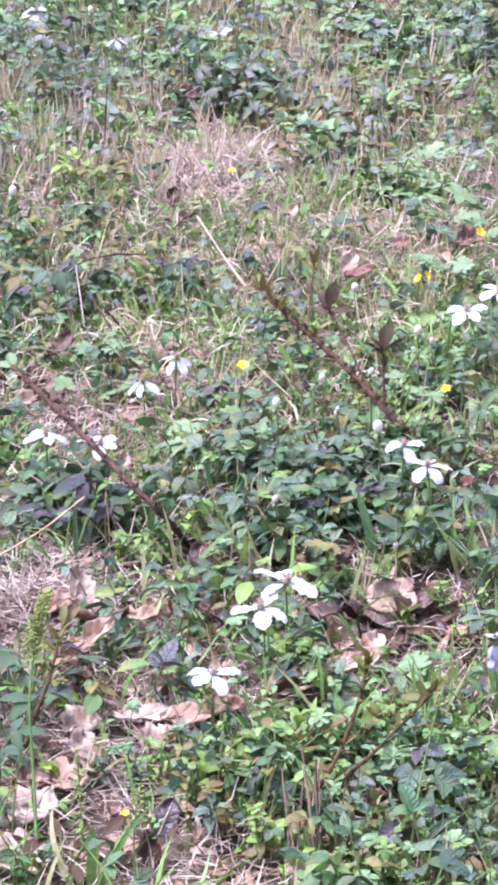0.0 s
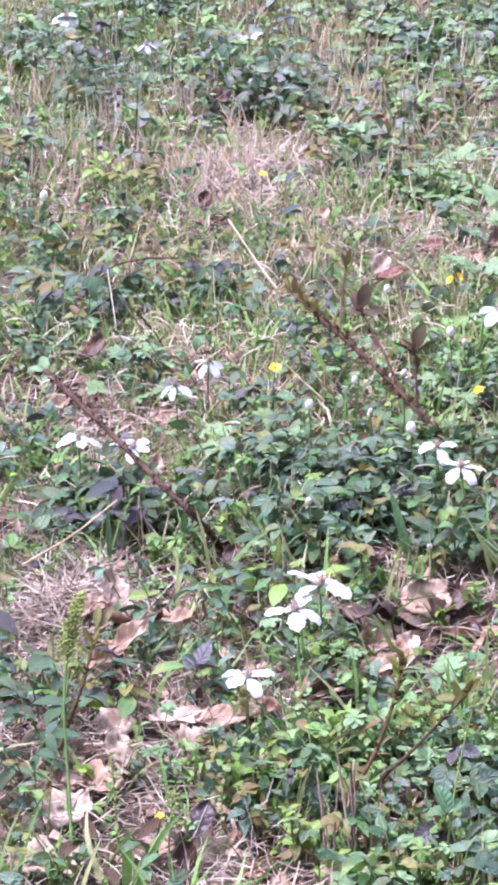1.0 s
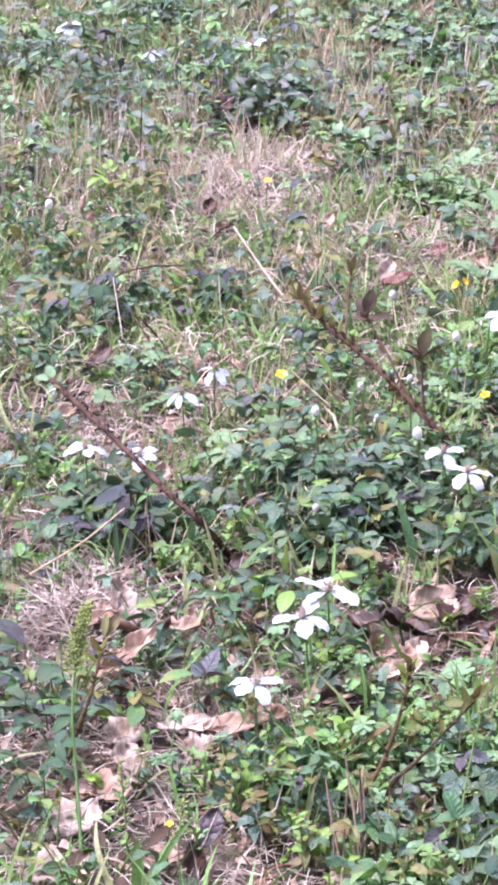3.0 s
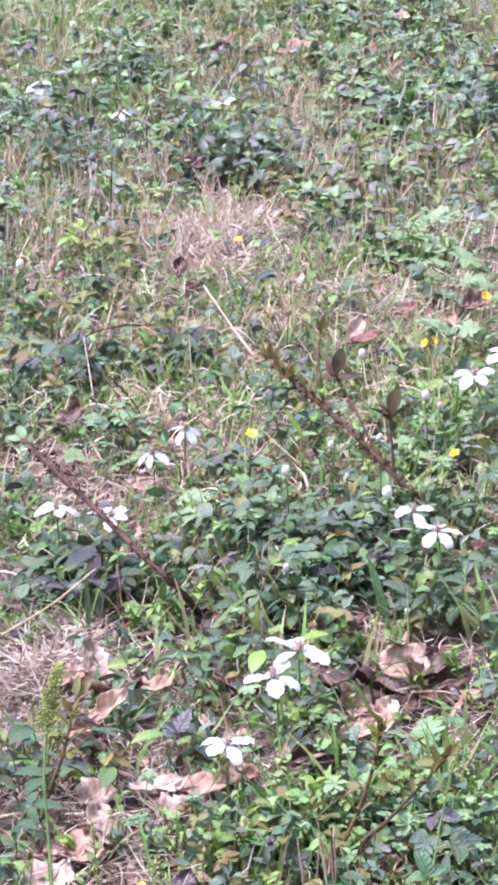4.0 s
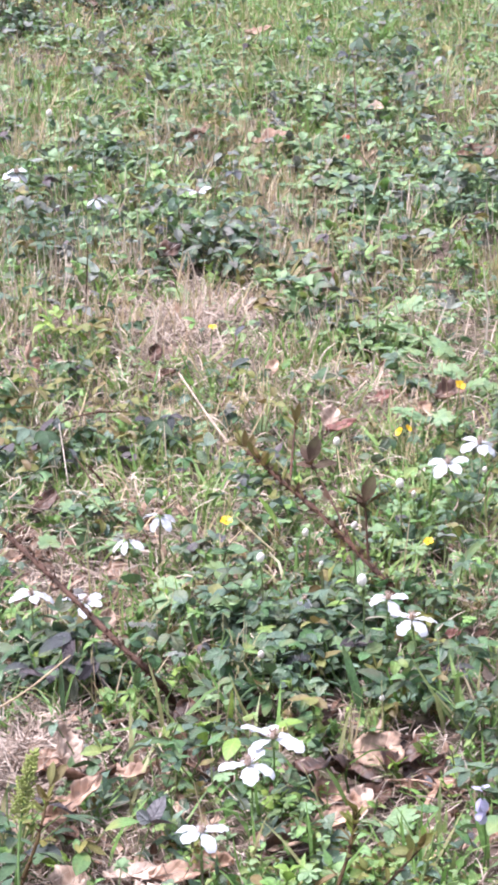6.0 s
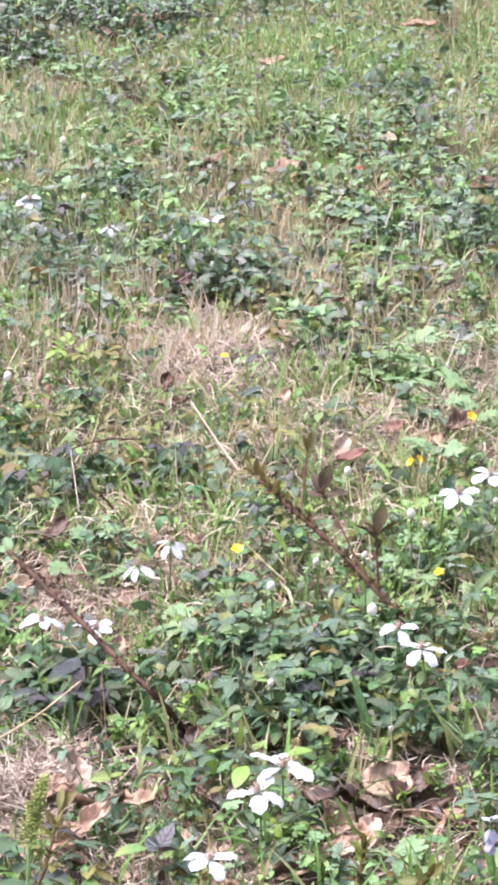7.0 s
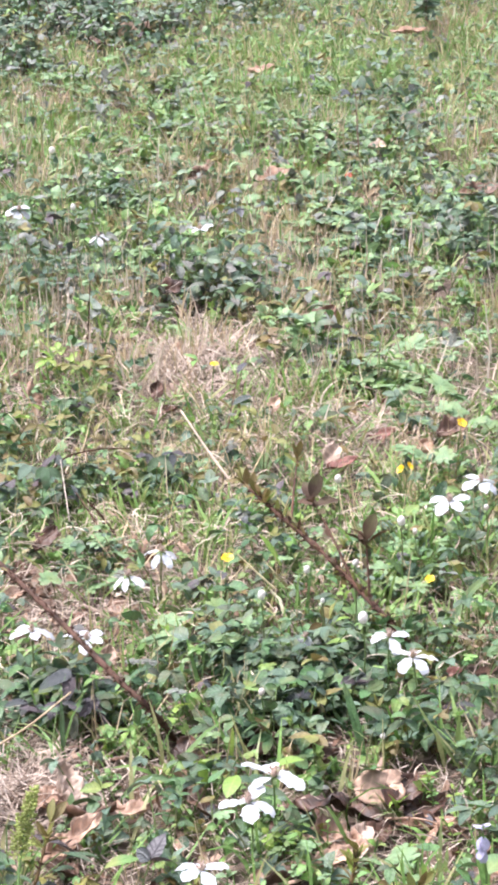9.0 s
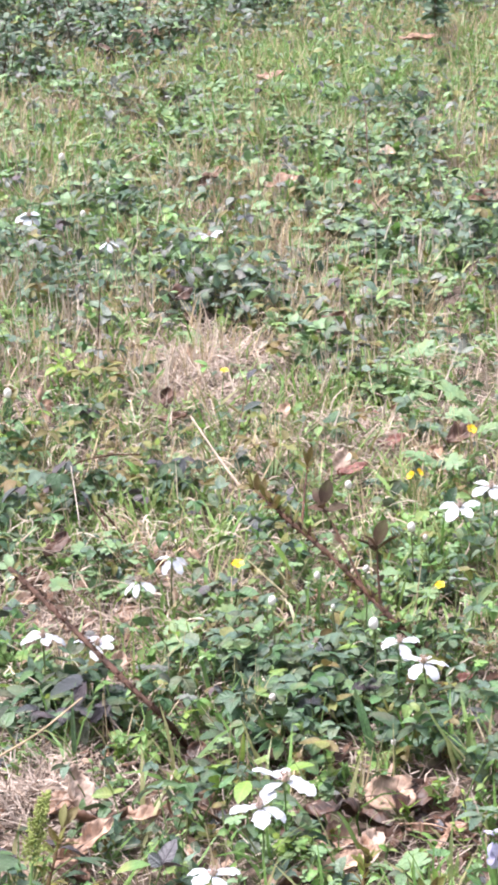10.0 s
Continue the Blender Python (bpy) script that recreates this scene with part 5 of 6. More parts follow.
dead_leaf(-0.098, 3.478, 0.028, 0.045, 0.025, 10, 5, 10, 0.8, 0.4, DEAD_BROWN, "brown")
dead_leaf(-0.082, 3.633, 0.010, 0.045, 0.035, 60, 15, 10, 0.5, 0.4, DEAD_PALE, "pale tan")
dead_leaf(-0.284, 3.488, 0.040, 0.060, 0.026, 110, 50, 10, 0.9, 0.5, DEAD_TAN, "tan")
dead_leaf(0.207, 3.318, 0.030, 0.040, 0.026, 20, 15, 10, 0.8, 0.4, DEAD_RED, "russet red")
# added dark leaves: their colour deepens the shade under the bramble roof's hollow
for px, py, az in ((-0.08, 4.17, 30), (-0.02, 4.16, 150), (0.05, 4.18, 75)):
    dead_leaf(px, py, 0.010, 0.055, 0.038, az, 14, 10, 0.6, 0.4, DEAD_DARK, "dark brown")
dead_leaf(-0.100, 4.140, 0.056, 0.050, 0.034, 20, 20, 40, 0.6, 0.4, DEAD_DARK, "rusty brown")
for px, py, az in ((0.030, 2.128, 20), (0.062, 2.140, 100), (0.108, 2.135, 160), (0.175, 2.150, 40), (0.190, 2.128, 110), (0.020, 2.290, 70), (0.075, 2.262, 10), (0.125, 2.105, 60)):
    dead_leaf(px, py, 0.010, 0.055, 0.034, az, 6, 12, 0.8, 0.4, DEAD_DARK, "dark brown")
dead_leaf(0.224, 2.433, 0.026, 0.025, 0.016, 20, 15, 10, 0.8, 0.4, DEAD_RED, "faded red")
dead_leaf(0.188, 1.793, 0.014, 0.035, 0.022, 20, 15, 10, 0.8, 0.4, DEAD_RED, "faded red")
dead_leaf(0.260, 3.289, 0.028, 0.040, 0.028, 70, 10, 10, 0.5, 0.4, DEAD_TAN, "tan")
dead_leaf(0.433, 4.431, 0.025, 0.070, 0.045, 20, 25, 10, 0.5, 0.4, DEAD_DARK, "brown")
dead_leaf(0.096, 5.152, 0.052, 0.080, 0.045, 15, 15, 20, 0.8, 0.4, DEAD_TAN, "tan")
dead_leaf(-0.061, 5.143, 0.052, 0.060, 0.040, 40, 30, 10, 1.0, 0.4, DEAD_BROWN, "brown")
dead_leaf(0.243, 5.098, 0.042, 0.022, 0.018, 40, 30, 10, 0.5, 0.3, RED_LEAF, "orange red")
dead_leaf(0.332, 5.466, 0.052, 0.060, 0.035, 0, 15, 20, 0.8, 0.4, DEAD_PALE, "pale tan")
dead_leaf(0.495, 4.947, 0.050, 0.090, 0.050, 10, 10, 20, 0.8, 0.4, DEAD_BROWN, "rusty brown")
dead_leaf(0.089, 6.636, 0.050, 0.080, 0.045, 20, 6, 8, 0.6, 0.4, DEAD_TAN, "tan")
dead_leaf(0.532, 7.468, 0.050, 0.110, 0.050, 5, 4, 5, 0.6, 0.3, DEAD_TAN, "pale pinkish")
dead_leaf(-0.272, 7.487, 0.055, 0.120, 0.080, 40, 12, 10, 0.6, 0.4, DEAD_TAN, "pinkish brown")
dead_leaf(-0.351, 7.213, 0.050, 0.110, 0.060, 150, 12, 10, 0.6, 0.4, DEAD_BROWN, "brown")
dead_leaf(-0.716, 8.356, 0.110, 0.140, 0.080, 10, 12, 10, 0.6, 0.4, DEAD_TAN, "pinkish brown")

dead_leaf(-0.152, 2.150, 0.028, 0.055, 0.030, 150, 10, 25, 1.2, 0.5, DEAD_PALE, "pale tan")
dead_leaf(-0.126, 2.140, 0.026, 0.060, 0.026, 170, 6, 20, 1.4, 0.5, DEAD_TAN, "tan")
dead_leaf(-0.180, 2.165, 0.026, 0.050, 0.030, 40, 15, 20, 1.2, 0.6, DEAD_TAN, "tan")
dead_leaf(-0.158, 2.050, 0.022, 0.050, 0.028, 60, 12, 20, 1.0, 0.5, DEAD_TAN, "tan")
dead_leaf(-0.046, 1.943, 0.022, 0.060, 0.030, 5, 6, 15, 0.9, 0.4, DEAD_TAN, "tan")
dead_leaf(-0.136, 1.879, 0.022, 0.045, 0.030, 100, 10, 15, 0.8, 0.4, DEAD_PALE, "pale tan")
dead_leaf(-0.177, 1.831, 0.022, 0.050, 0.026, -30, 10, 15, 0.9, 0.4, DEAD_BROWN, "brown")
dead_leaf(0.111, 2.075, 0.022, 0.045, 0.028, 80, 10, 15, 0.9, 0.4, DEAD_PALE, "pale tan")
dead_leaf(0.175, 2.119, 0.015, 0.060, 0.020, -8, 8, 15, 1.2, 0.4, DEAD_TAN, "tan")
dead_leaf(0.087, 2.029, 0.022, 0.050, 0.026, 30, 10, 15, 1.2, 0.4, DEAD_TAN, "tan")
dead_leaf(0.052, 3.866, 0.014, 0.060, 0.045, 10, 10, 10, 0.5, 0.3, DEAD_PALE, "pale yellowish")
dead_leaf(-0.250, 2.825, 0.012, 0.050, 0.030, 20, 10, 15, 0.9, 0.4, DEAD_BROWN, "brown")
dead_leaf(-0.255, 2.732, 0.016, 0.050, 0.025, -20, 10, 15, 0.9, 0.4, DEAD_TAN, "tan")

# ---- leafy clumps that stand out ----
BRAMBLE = "dark green toothed bramble sprig in the low mat"
PURPLE = "dark purple-tinged bramble sprig in the straw"
sprig("bramble_sprig", -0.246, 3.060, "trefoil", PURPLE_LEAF, 6, 0.032, 0.085, PURPLE, "bramble", "bramble sprigs", spread=0.5, hang=0.5)
sprig("bramble_sprig", -0.300, 3.090, "trefoil", BLUE_LEAF, 5, 0.034, 0.080, "blue-green toothed bramble sprig in the low mat", "bramble", "bramble sprigs", hang=0.45)
sprig("bramble_sprig", -0.100, 3.130, "trefoil", PURPLE_LEAF, 5, 0.030, 0.080, PURPLE, "bramble", "bramble sprigs", spread=0.5, hang=0.5)
sprig("bramble_sprig", -0.158, 2.330, "trefoil", PURPLE_LEAF, 5, 0.032, 0.075, PURPLE, "bramble", "bramble sprigs", spread=0.4, hang=0.3)
sprig("bramble_sprig", 0.060, 2.388, "trefoil", PURPLE_LEAF, 3, 0.022, 0.05, PURPLE, "bramble", "bramble sprigs", hang=0.22)
sprig("bramble_sprig", -0.192, 1.992, "simple", PURPLE_LEAF, 11, 0.036, 0.075, PURPLE, "bramble", "bramble sprigs")
sprig("bramble_sprig", -0.201, 1.918, "trefoil", DARK_LEAF, 6, 0.026, 0.06, BRAMBLE, "bramble", "bramble sprigs", hang=0.22)
sprig("bramble_sprig", 0.026, 2.496, "simple", MID_LEAF, 9, 0.034, 0.07, "broad green leafy sprig in the mat", "bramble", "bramble sprigs", hang=0.22)


def leafy_roof(x, y, half, deep, height, leaves, size, label, group="", kind="simple", shades=(DARK_LEAF, DARK_LEAF, BLUE_LEAF)):
    """A wide low bramble whose flat leaves roof over bare, shaded soil."""
    root = rooted("bramble_bush", x, y, label, "bramble", group)
    for i in range(leaves):
        a, b = rng.uniform(-1, 1), rng.uniform(0, 1)
        tip = Vector((half * a, deep * b, height * (0.72 + 0.4 * b - 0.25 * a * a) + rng.normal(0, 0.008)))
        foot = Vector((tip.x * 0.8, deep * rng.uniform(0.7, 1.0), 0))
        if i % 3 == 0:
            part("stalk", mesh_of("stalk", [tubes(one(foot), one(tip), 0.0012, 0.0008, 0.1 * height, k=4, sides=5)], STEM), root)
        part("leaf", leaf_mesh(kind, shades[i % len(shades)]), root,
             at=turned(tip, rng.uniform(0, 2 * PI), rng.normal(-0.05, 0.25), rng.normal(0, 0.25), size * rng.uniform(0.7, 1.15)))
    return root


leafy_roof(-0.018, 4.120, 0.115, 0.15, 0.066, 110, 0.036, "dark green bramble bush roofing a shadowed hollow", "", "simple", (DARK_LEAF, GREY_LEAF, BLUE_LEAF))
MAT = "low dark green bramble bush with toothed leaves"
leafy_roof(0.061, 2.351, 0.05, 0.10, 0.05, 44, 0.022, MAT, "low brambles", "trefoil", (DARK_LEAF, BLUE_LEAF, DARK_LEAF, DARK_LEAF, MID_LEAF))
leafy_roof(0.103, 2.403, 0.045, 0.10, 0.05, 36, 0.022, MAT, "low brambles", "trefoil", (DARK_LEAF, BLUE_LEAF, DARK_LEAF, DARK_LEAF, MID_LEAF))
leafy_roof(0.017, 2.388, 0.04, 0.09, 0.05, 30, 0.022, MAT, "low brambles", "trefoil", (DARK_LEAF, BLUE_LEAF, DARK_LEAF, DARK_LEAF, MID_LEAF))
leafy_roof(-0.165, 2.330, 0.05, 0.08, 0.055, 34, 0.024, MAT, "low brambles", "trefoil", (DARK_LEAF, DARK_LEAF, BLUE_LEAF, PURPLE_LEAF))
leafy_roof(-0.217, 2.365, 0.045, 0.09, 0.05, 34, 0.022, MAT, "low brambles", "trefoil", (DARK_LEAF, BLUE_LEAF, DARK_LEAF, DARK_LEAF, MID_LEAF))
sprig("bramble_sprig", 0.390, 6.243, "simple", DARK_LEAF, 10, 0.05, 0.12, "broad dark leafy sprig in the far grass", "bramble", "bramble sprigs", hang=0.22)
sprig("bramble_sprig", 0.412, 5.755, "simple", DARK_LEAF, 7, 0.045, 0.08, "broad dark leafy sprig in the far grass", "bramble", "bramble sprigs", hang=0.22)
sprig("bramble_sprig", 0.392, 4.577, "trefoil", DARK_LEAF, 9, 0.035, 0.09, BRAMBLE, "bramble", "bramble sprigs", hang=0.22)
sprig("lime_sprig", -0.254, 3.755, "trefoil", LIME_LEAF, 3, 0.022, 0.05, "yellow-green young leaf sprig in straw", "herb")
sprig("lime_sprig", -0.212, 3.663, "trefoil", OLIVE_LEAF, 4, 0.022, 0.05, "olive young leaf sprig in straw", "herb")
sprig("lime_sprig", -0.309, 3.378, "trefoil", OLIVE_LEAF, 4, 0.020, 0.05, "olive young leaf sprig in straw", "herb")
sprig("lime_sprig", -0.302, 3.256, "trefoil", OLIVE_LEAF, 4, 0.020, 0.05, "olive young leaf sprig in straw", "herb")
sprig("lime_sprig", -0.165, 3.231, "trefoil", OLIVE_LEAF, 4, 0.024, 0.05, "olive young leaf sprig in straw", "herb")
sprig("lime_sprig", -0.221, 2.415, "simple", LIME_LEAF, 3, 0.032, 0.055, "young lime-green leaf sprig", "herb")
sprig("lime_sprig", -0.001, 2.144, "simple", LIME_LEAF, 3, 0.030, 0.065, "young lime-green leaf sprig", "herb")
sprig("lime_sprig", -0.078, 2.304, "simple", LIME_LEAF, 5, 0.018, 0.055, "young lime-green leaf sprig", "herb")
sprig("lime_sprig", 0.139, 1.638, "simple", LIME_LEAF, 3, 0.030, 0.05, "young lime-green leaf sprig", "herb")
sprig("lime_sprig", 0.070, 2.478, "simple", LIME_LEAF, 4, 0.021, 0.07, "young lime-green leaf sprig", "herb")
sprig("broad_leaved_herb", 0.197, 1.939, "simple", PALE_LEAF, 5, 0.045, 0.045, "broad grey-green leaves of a low herb", "herb")
sprig("broad_leaved_herb", 0.011, 1.770, "trefoil", BLUE_LEAF, 6, 0.015, 0.035, "broad blue-green leaves of a low herb", "herb")
sprig("broad_leaved_herb", -0.132, 1.960, "simple", LIGHT_LEAF, 3, 0.030, 0.05, "upright light green leaves of a low herb", "herb")
sprig("broad_leaved_herb", 0.249, 2.962, "simple", LIGHT_LEAF, 6, 0.030, 0.05, "broad fresh green leaves of a low herb", "herb")
for px, py in ((-0.063, 2.496), (-0.090, 2.684), (-0.050, 2.578), (0.200, 2.730), (-0.172, 2.857), (0.277, 3.673), (0.220, 3.705), (0.217, 4.617), (0.153, 4.569), (-0.285, 2.920), (0.245, 5.238), (-0.200, 4.513)):
    sprig("lobed_herb", px, py, "lobed", PALE_LEAF, 5, 0.032, 0.045, "pale green herb with round lobed leaves", "herb", "lobed herbs", 0.8)

# ---- grass tufts that stand out ----
grass_tuft(0.208, 2.260, 8, 0.10, 1.2, 1.4, GRASS, "tuft of arching green grass blades")
grass_tuft(0.232, 2.220, 8, 0.11, 1.8, 1.4, GRASS, "tuft of arching green grass blades")
grass_tuft(-0.119, 1.663, 4, 0.09, 1.6, 0.5, GRASS, "tuft of broad green grass blades")
grass_tuft(-0.174, 2.315, 5, 0.10, 1.6, 0.4, GRASS, "tuft of upright green grass blades")
grass_tuft(-0.033, 2.721, 6, 0.09, 1.6, 0.5, GRASS, "tuft of upright green grass blades")
grass_tuft(0.199, 2.817, 5, 0.10, 1.6, 0.5, GRASS, "tuft of upright green grass blades")
grass_tuft(0.219, 2.026, 4, 0.09, 1.9, 0.5, GRASS, "tuft of green grass blades below a violet flower")
grass_tuft(-0.319, 3.098, 5, 0.09, 1.6, 0.5, GRASS, "tuft of upright green grass blades")
grass_tuft(-0.282, 2.630, 5, 0.10, 1.6, 0.6, GRASS, "tuft of upright green grass blades")
grass_tuft(-0.239, 2.322, 22, 0.075, 1.5, 3.1, STRAW, "tuft of matted dry grass", "dry grass tufts", 0.95)
grass_tuft(-0.219, 2.246, 26, 0.085, 1.5, 3.1, STRAW, "tuft of matted pale dry grass", "dry grass tufts", 0.95)
grass_tuft(-0.203, 2.188, 22, 0.08, 1.5, 3.1, STRAW, "tuft of matted pale dry grass", "dry grass tufts", 0.95)
grass_tuft(-0.188, 2.274, 20, 0.07, 1.5, 3.1, STRAW, "tuft of matted pale dry grass", "dry grass tufts", 0.95)
grass_tuft(-0.271, 2.797, 18, 0.07, 1.5, 3.1, STRAW, "tuft of matted pale dry grass", "dry grass tufts", 1.0)
grass_tuft(-0.233, 2.721, 18, 0.07, 1.5, 3.1, STRAW, "tuft of matted pale dry grass", "dry grass tufts", 1.0)
grass_tuft(0.234, 2.246, 9, 0.07, 1.5, 3.1, DRY, "tuft of matted dry grass", "dry grass tufts")
for px, py in ((0.096, 4.057), (0.142, 4.215), (0.030, 4.522), (0.269, 4.257), (-0.299, 3.839), (-0.165, 4.019), (-0.113, 5.401), (-0.015, 5.330), (0.431, 5.502), (-0.355, 4.667)):
    grass_tuft(px, py, 9, 0.10, 1.5, 3.1, DRY, "tuft of standing tan dry grass", "dry grass tufts")


def broad_blade(root_at, tip_at, width, arch, material, label):
    """One broad grass leaf from its foot to its tip, arched upwards."""
    a, b = Vector(root_at), Vector(tip_at)
    root = new("grass_leaf")
    root.location = (a.x, a.y, float(ground_height(a.x, a.y)))
    tagged(root, label, "grass leaf", "broad grass leaves")
    a, b = a - root.location, b - root.location
    k = 10
    u = np.linspace(0, 1, k)[:, None]
    line = np.array(a) * (1 - u) + np.array(b) * u + np.array((0, 0, arch)) * 4 * u * (1 - u)
    side = np.array((b - a).cross(Vector((0.15, -0.9, 0.4))).normalized())
    hw = width / 2 * np.sin(PI * (0.12 + 0.87 * u)) ** 0.7
    fold = np.array((0.0, -0.25, 0.1)) * hw
    v = np.stack([line - side * hw + fold, line, line + side * hw + fold], 1).reshape(1, -1, 3)
    q = np.array([(i * 3 + j, i * 3 + j + 1, i * 3 + j + 4, i * 3 + j + 3) for i in range(k - 1) for j in range(2)])
    part("blade", mesh_of("blade", [(v, q)], material), root)
    if a.z > 0.01:
        part("sheath", mesh_of("sheath", [tubes(one((0, 0, 0)), one(a), 0.0012, 0.001, k=3, sides=5)], STEM), root)
    return root


BROAD = "broad arching green grass leaf"
broad_blade((-0.106, 2.143, 0.030), (-0.057, 2.143, 0.045), 0.007, 0.012, PALE_LEAF, "broad arching pale green grass leaf")
broad_blade((0.125, 2.271, 0.010), (0.105, 2.294, 0.082), 0.009, 0.004, MID_LEAF, BROAD)
broad_blade((0.138, 2.299, 0.010), (0.125, 2.290, 0.062), 0.008, 0.003, MID_LEAF, BROAD)
broad_blade((0.233, 2.577, 0.030), (0.281, 2.629, 0.070), 0.009, 0.010, PALE_LEAF, "broad slanting pale green grass leaf")
broad_blade((0.200, 2.738, 0.020), (0.170, 2.715, 0.060), 0.006, 0.010, PALE_LEAF, "broad arching pale green grass leaf")
broad_blade((-0.119, 1.663, 0.000), (-0.116, 1.672, 0.060), 0.008, 0.004, GRASS, "broad upright green grass leaf")
broad_blade((-0.167, 2.264, 0.010), (-0.169, 2.279, 0.075), 0.005, 0.003, DARK_LEAF, "narrow upright dark green grass leaf")
broad_blade((0.055, 2.787, 0.030), (0.030, 2.799, 0.065), 0.006, 0.004, LIME_LEAF, "slanting lime-green grass leaf")
broad_blade((0.214, 1.953, 0.020), (0.201, 1.943, 0.070), 0.008, 0.004, LIGHT_LEAF, "broad upright green grass leaf")
broad_blade((0.128, 1.689, 0.000), (0.107, 1.696, 0.040), 0.004, 0.010, PALE_LEAF, "thin arching pale grass leaf")
broad_blade((0.100, 2.053, 0.020), (0.079, 2.056, 0.060), 0.004, 0.004, GRASS, BROAD)
broad_blade((0.078, 2.065, 0.020), (0.035, 2.061, 0.030), 0.006, 0.010, DARK_LEAF, "low arching dark green grass leaf")
broad_blade((-0.005, 2.242, 0.020), (-0.003, 2.237, 0.060), 0.005, 0.003, LIME_LEAF, "upright lime-green grass leaf")
broad_blade((-0.030, 2.188, 0.020), (-0.033, 2.186, 0.050), 0.010, 0.003, LIME_LEAF, "upright lime-green grass leaf")
broad_blade((0.212, 2.251, 0.010), (0.214, 2.241, 0.070), 0.005, 0.004, GRASS, BROAD)
broad_blade((0.201, 2.237, 0.010), (0.189, 2.217, 0.060), 0.005, 0.004, GRASS, BROAD)

# ---- the rest of the single plants near the path ----
x, y = spots(64, less_straw(dark_at, 1.5), 1.6, 3.6)
for px, py in zip(x, y):
    mt = (DARK_LEAF, BLUE_LEAF, MID_LEAF)[int(rng.integers(3))]
    sprig("bramble_sprig", px, py, "trefoil", mt, int(rng.integers(4, 8)), rng.uniform(0.018, 0.030), rng.uniform(0.035, 0.065),
          BRAMBLE if mt is DARK_LEAF else "blue-green toothed bramble sprig in the low mat", "bramble", "bramble sprigs")
x, y = spots(110, lush, 1.6, 3.0)
for px, py in zip(x, y):
    herb(px, py, LIGHT_LEAF if rng.random() < 0.93 else LIME_LEAF, int(rng.integers(4, 7)), rng.uniform(0.010, 0.017), rng.uniform(0.03, 0.055),
         "upright light green herb with paired leaves", "herb", "small herbs")
x, y = spots(40, lambda a, c: green_at(a, c) * (a > 0), 1.7, 2.15)
for px, py in zip(x, y):
    herb(px, py, LIGHT_LEAF, int(rng.integers(4, 6)), rng.uniform(0.008, 0.013), rng.uniform(0.025, 0.045),
         "upright light green herb with paired leaves", "herb", "small herbs")
x, y = spots(22, pale_at, 1.6, 3.6)
for px, py in zip(x, y):
    sprig("lobed_herb", px, py, "lobed", PALE_LEAF, int(rng.integers(3, 6)), rng.uniform(0.022, 0.034), rng.uniform(0.025, 0.05),
          "pale green herb with round lobed leaves", "herb", "lobed herbs", 0.8)

x, y = spots(75, pale_at, 3.6, 6.6)
for px, py in zip(x, y):
    sprig("lobed_herb", px, py, "lobed", PALE_LEAF, int(rng.integers(4, 7)), rng.uniform(0.026, 0.040), rng.uniform(0.03, 0.06),
          "pale green herb with round lobed leaves", "herb", "lobed herbs", 0.9)
x, y = spots(26, lambda a, c: np.maximum(0, dark_at(a, c) - 0.45), 3.6, 6.8)
for px, py in zip(x, y):
    sprig("bramble_sprig", px, py, "trefoil", DARK_LEAF if rng.random() < 0.8 else PURPLE_LEAF, int(rng.integers(5, 9)), rng.uniform(0.026, 0.038), rng.uniform(0.05, 0.09),
          BRAMBLE, "bramble", "bramble sprigs", 0.7, hang=0.2)


# ---- tall dark brambles at the far side: leaves too small to pick apart ----
def far_bush(x, y, half, deep, height, label):
    root = rooted("bramble_bush", x, y, label, "bramble", "far brambles")
    for i in range(5):
        tip = Vector((half * rng.uniform(-0.9, 0.9), deep * rng.uniform(-0.8, 0.8), height * rng.uniform(0.8, 1.3)))
        part("stalk", mesh_of("stalk", [tubes(one((tip.x * 0.7, tip.y * 0.7, 0)), one(tip), 0.0022, 0.0012, 0.1 * height, k=4, sides=5)], CANE), root)
    n = 115
    p = rng.uniform(-1, 1, (2, n))
    z = height * (1.05 - 0.55 * (p ** 2).sum(0)) * rng.uniform(0.45, 1.1, n)
    at, az, tint = np.stack([half * p[0], deep * p[1], np.maximum(0.01, z)], 1), rng.uniform(0, 2 * PI, n), rng.random(n)
    chunks, mats = [], []
    for turn, k in ((0, 1.0), (1.2, 0.85), (-1.2, 0.85)):
        ln = k * rng.uniform(0.02, 0.042, n)
        v, q = blades(at, az + turn, rng.normal(0.0, 0.4, n), rng.normal(0.6, 0.4, n), ln, ln * 0.55, OVATE, fold=0.3, roll=rng.normal(0, 0.4, n))
        for low, high, mt in ((0, 0.36, DARK_LEAF), (0.36, 0.62, BLUE_LEAF), (0.62, 0.84, GREY_LEAF), (0.84, 0.93, OLIVE_LEAF), (0.93, 1, LIGHT_LEAF)):
            ok = (tint >= low) & (tint < high)
            chunks.append((v[ok], q)), mats.append(mt)
    tagged(part("crown", mesh_of("crown", chunks, mats), root), kind="stuff")
    return root


for i in range(30):
    if i < 18:
        px, py = rng.uniform(-0.85, 0.08), rng.uniform(6.9, 8.4)
    else:
        px, py = rng.uniform(0.0, 0.95), rng.uniform(8.2, 9.6)
    far_bush(px, py, rng.uniform(0.10, 0.19), rng.uniform(0.10, 0.2), rng.uniform(0.06, 0.13), "tall dark bramble bush at the meadow's far side")


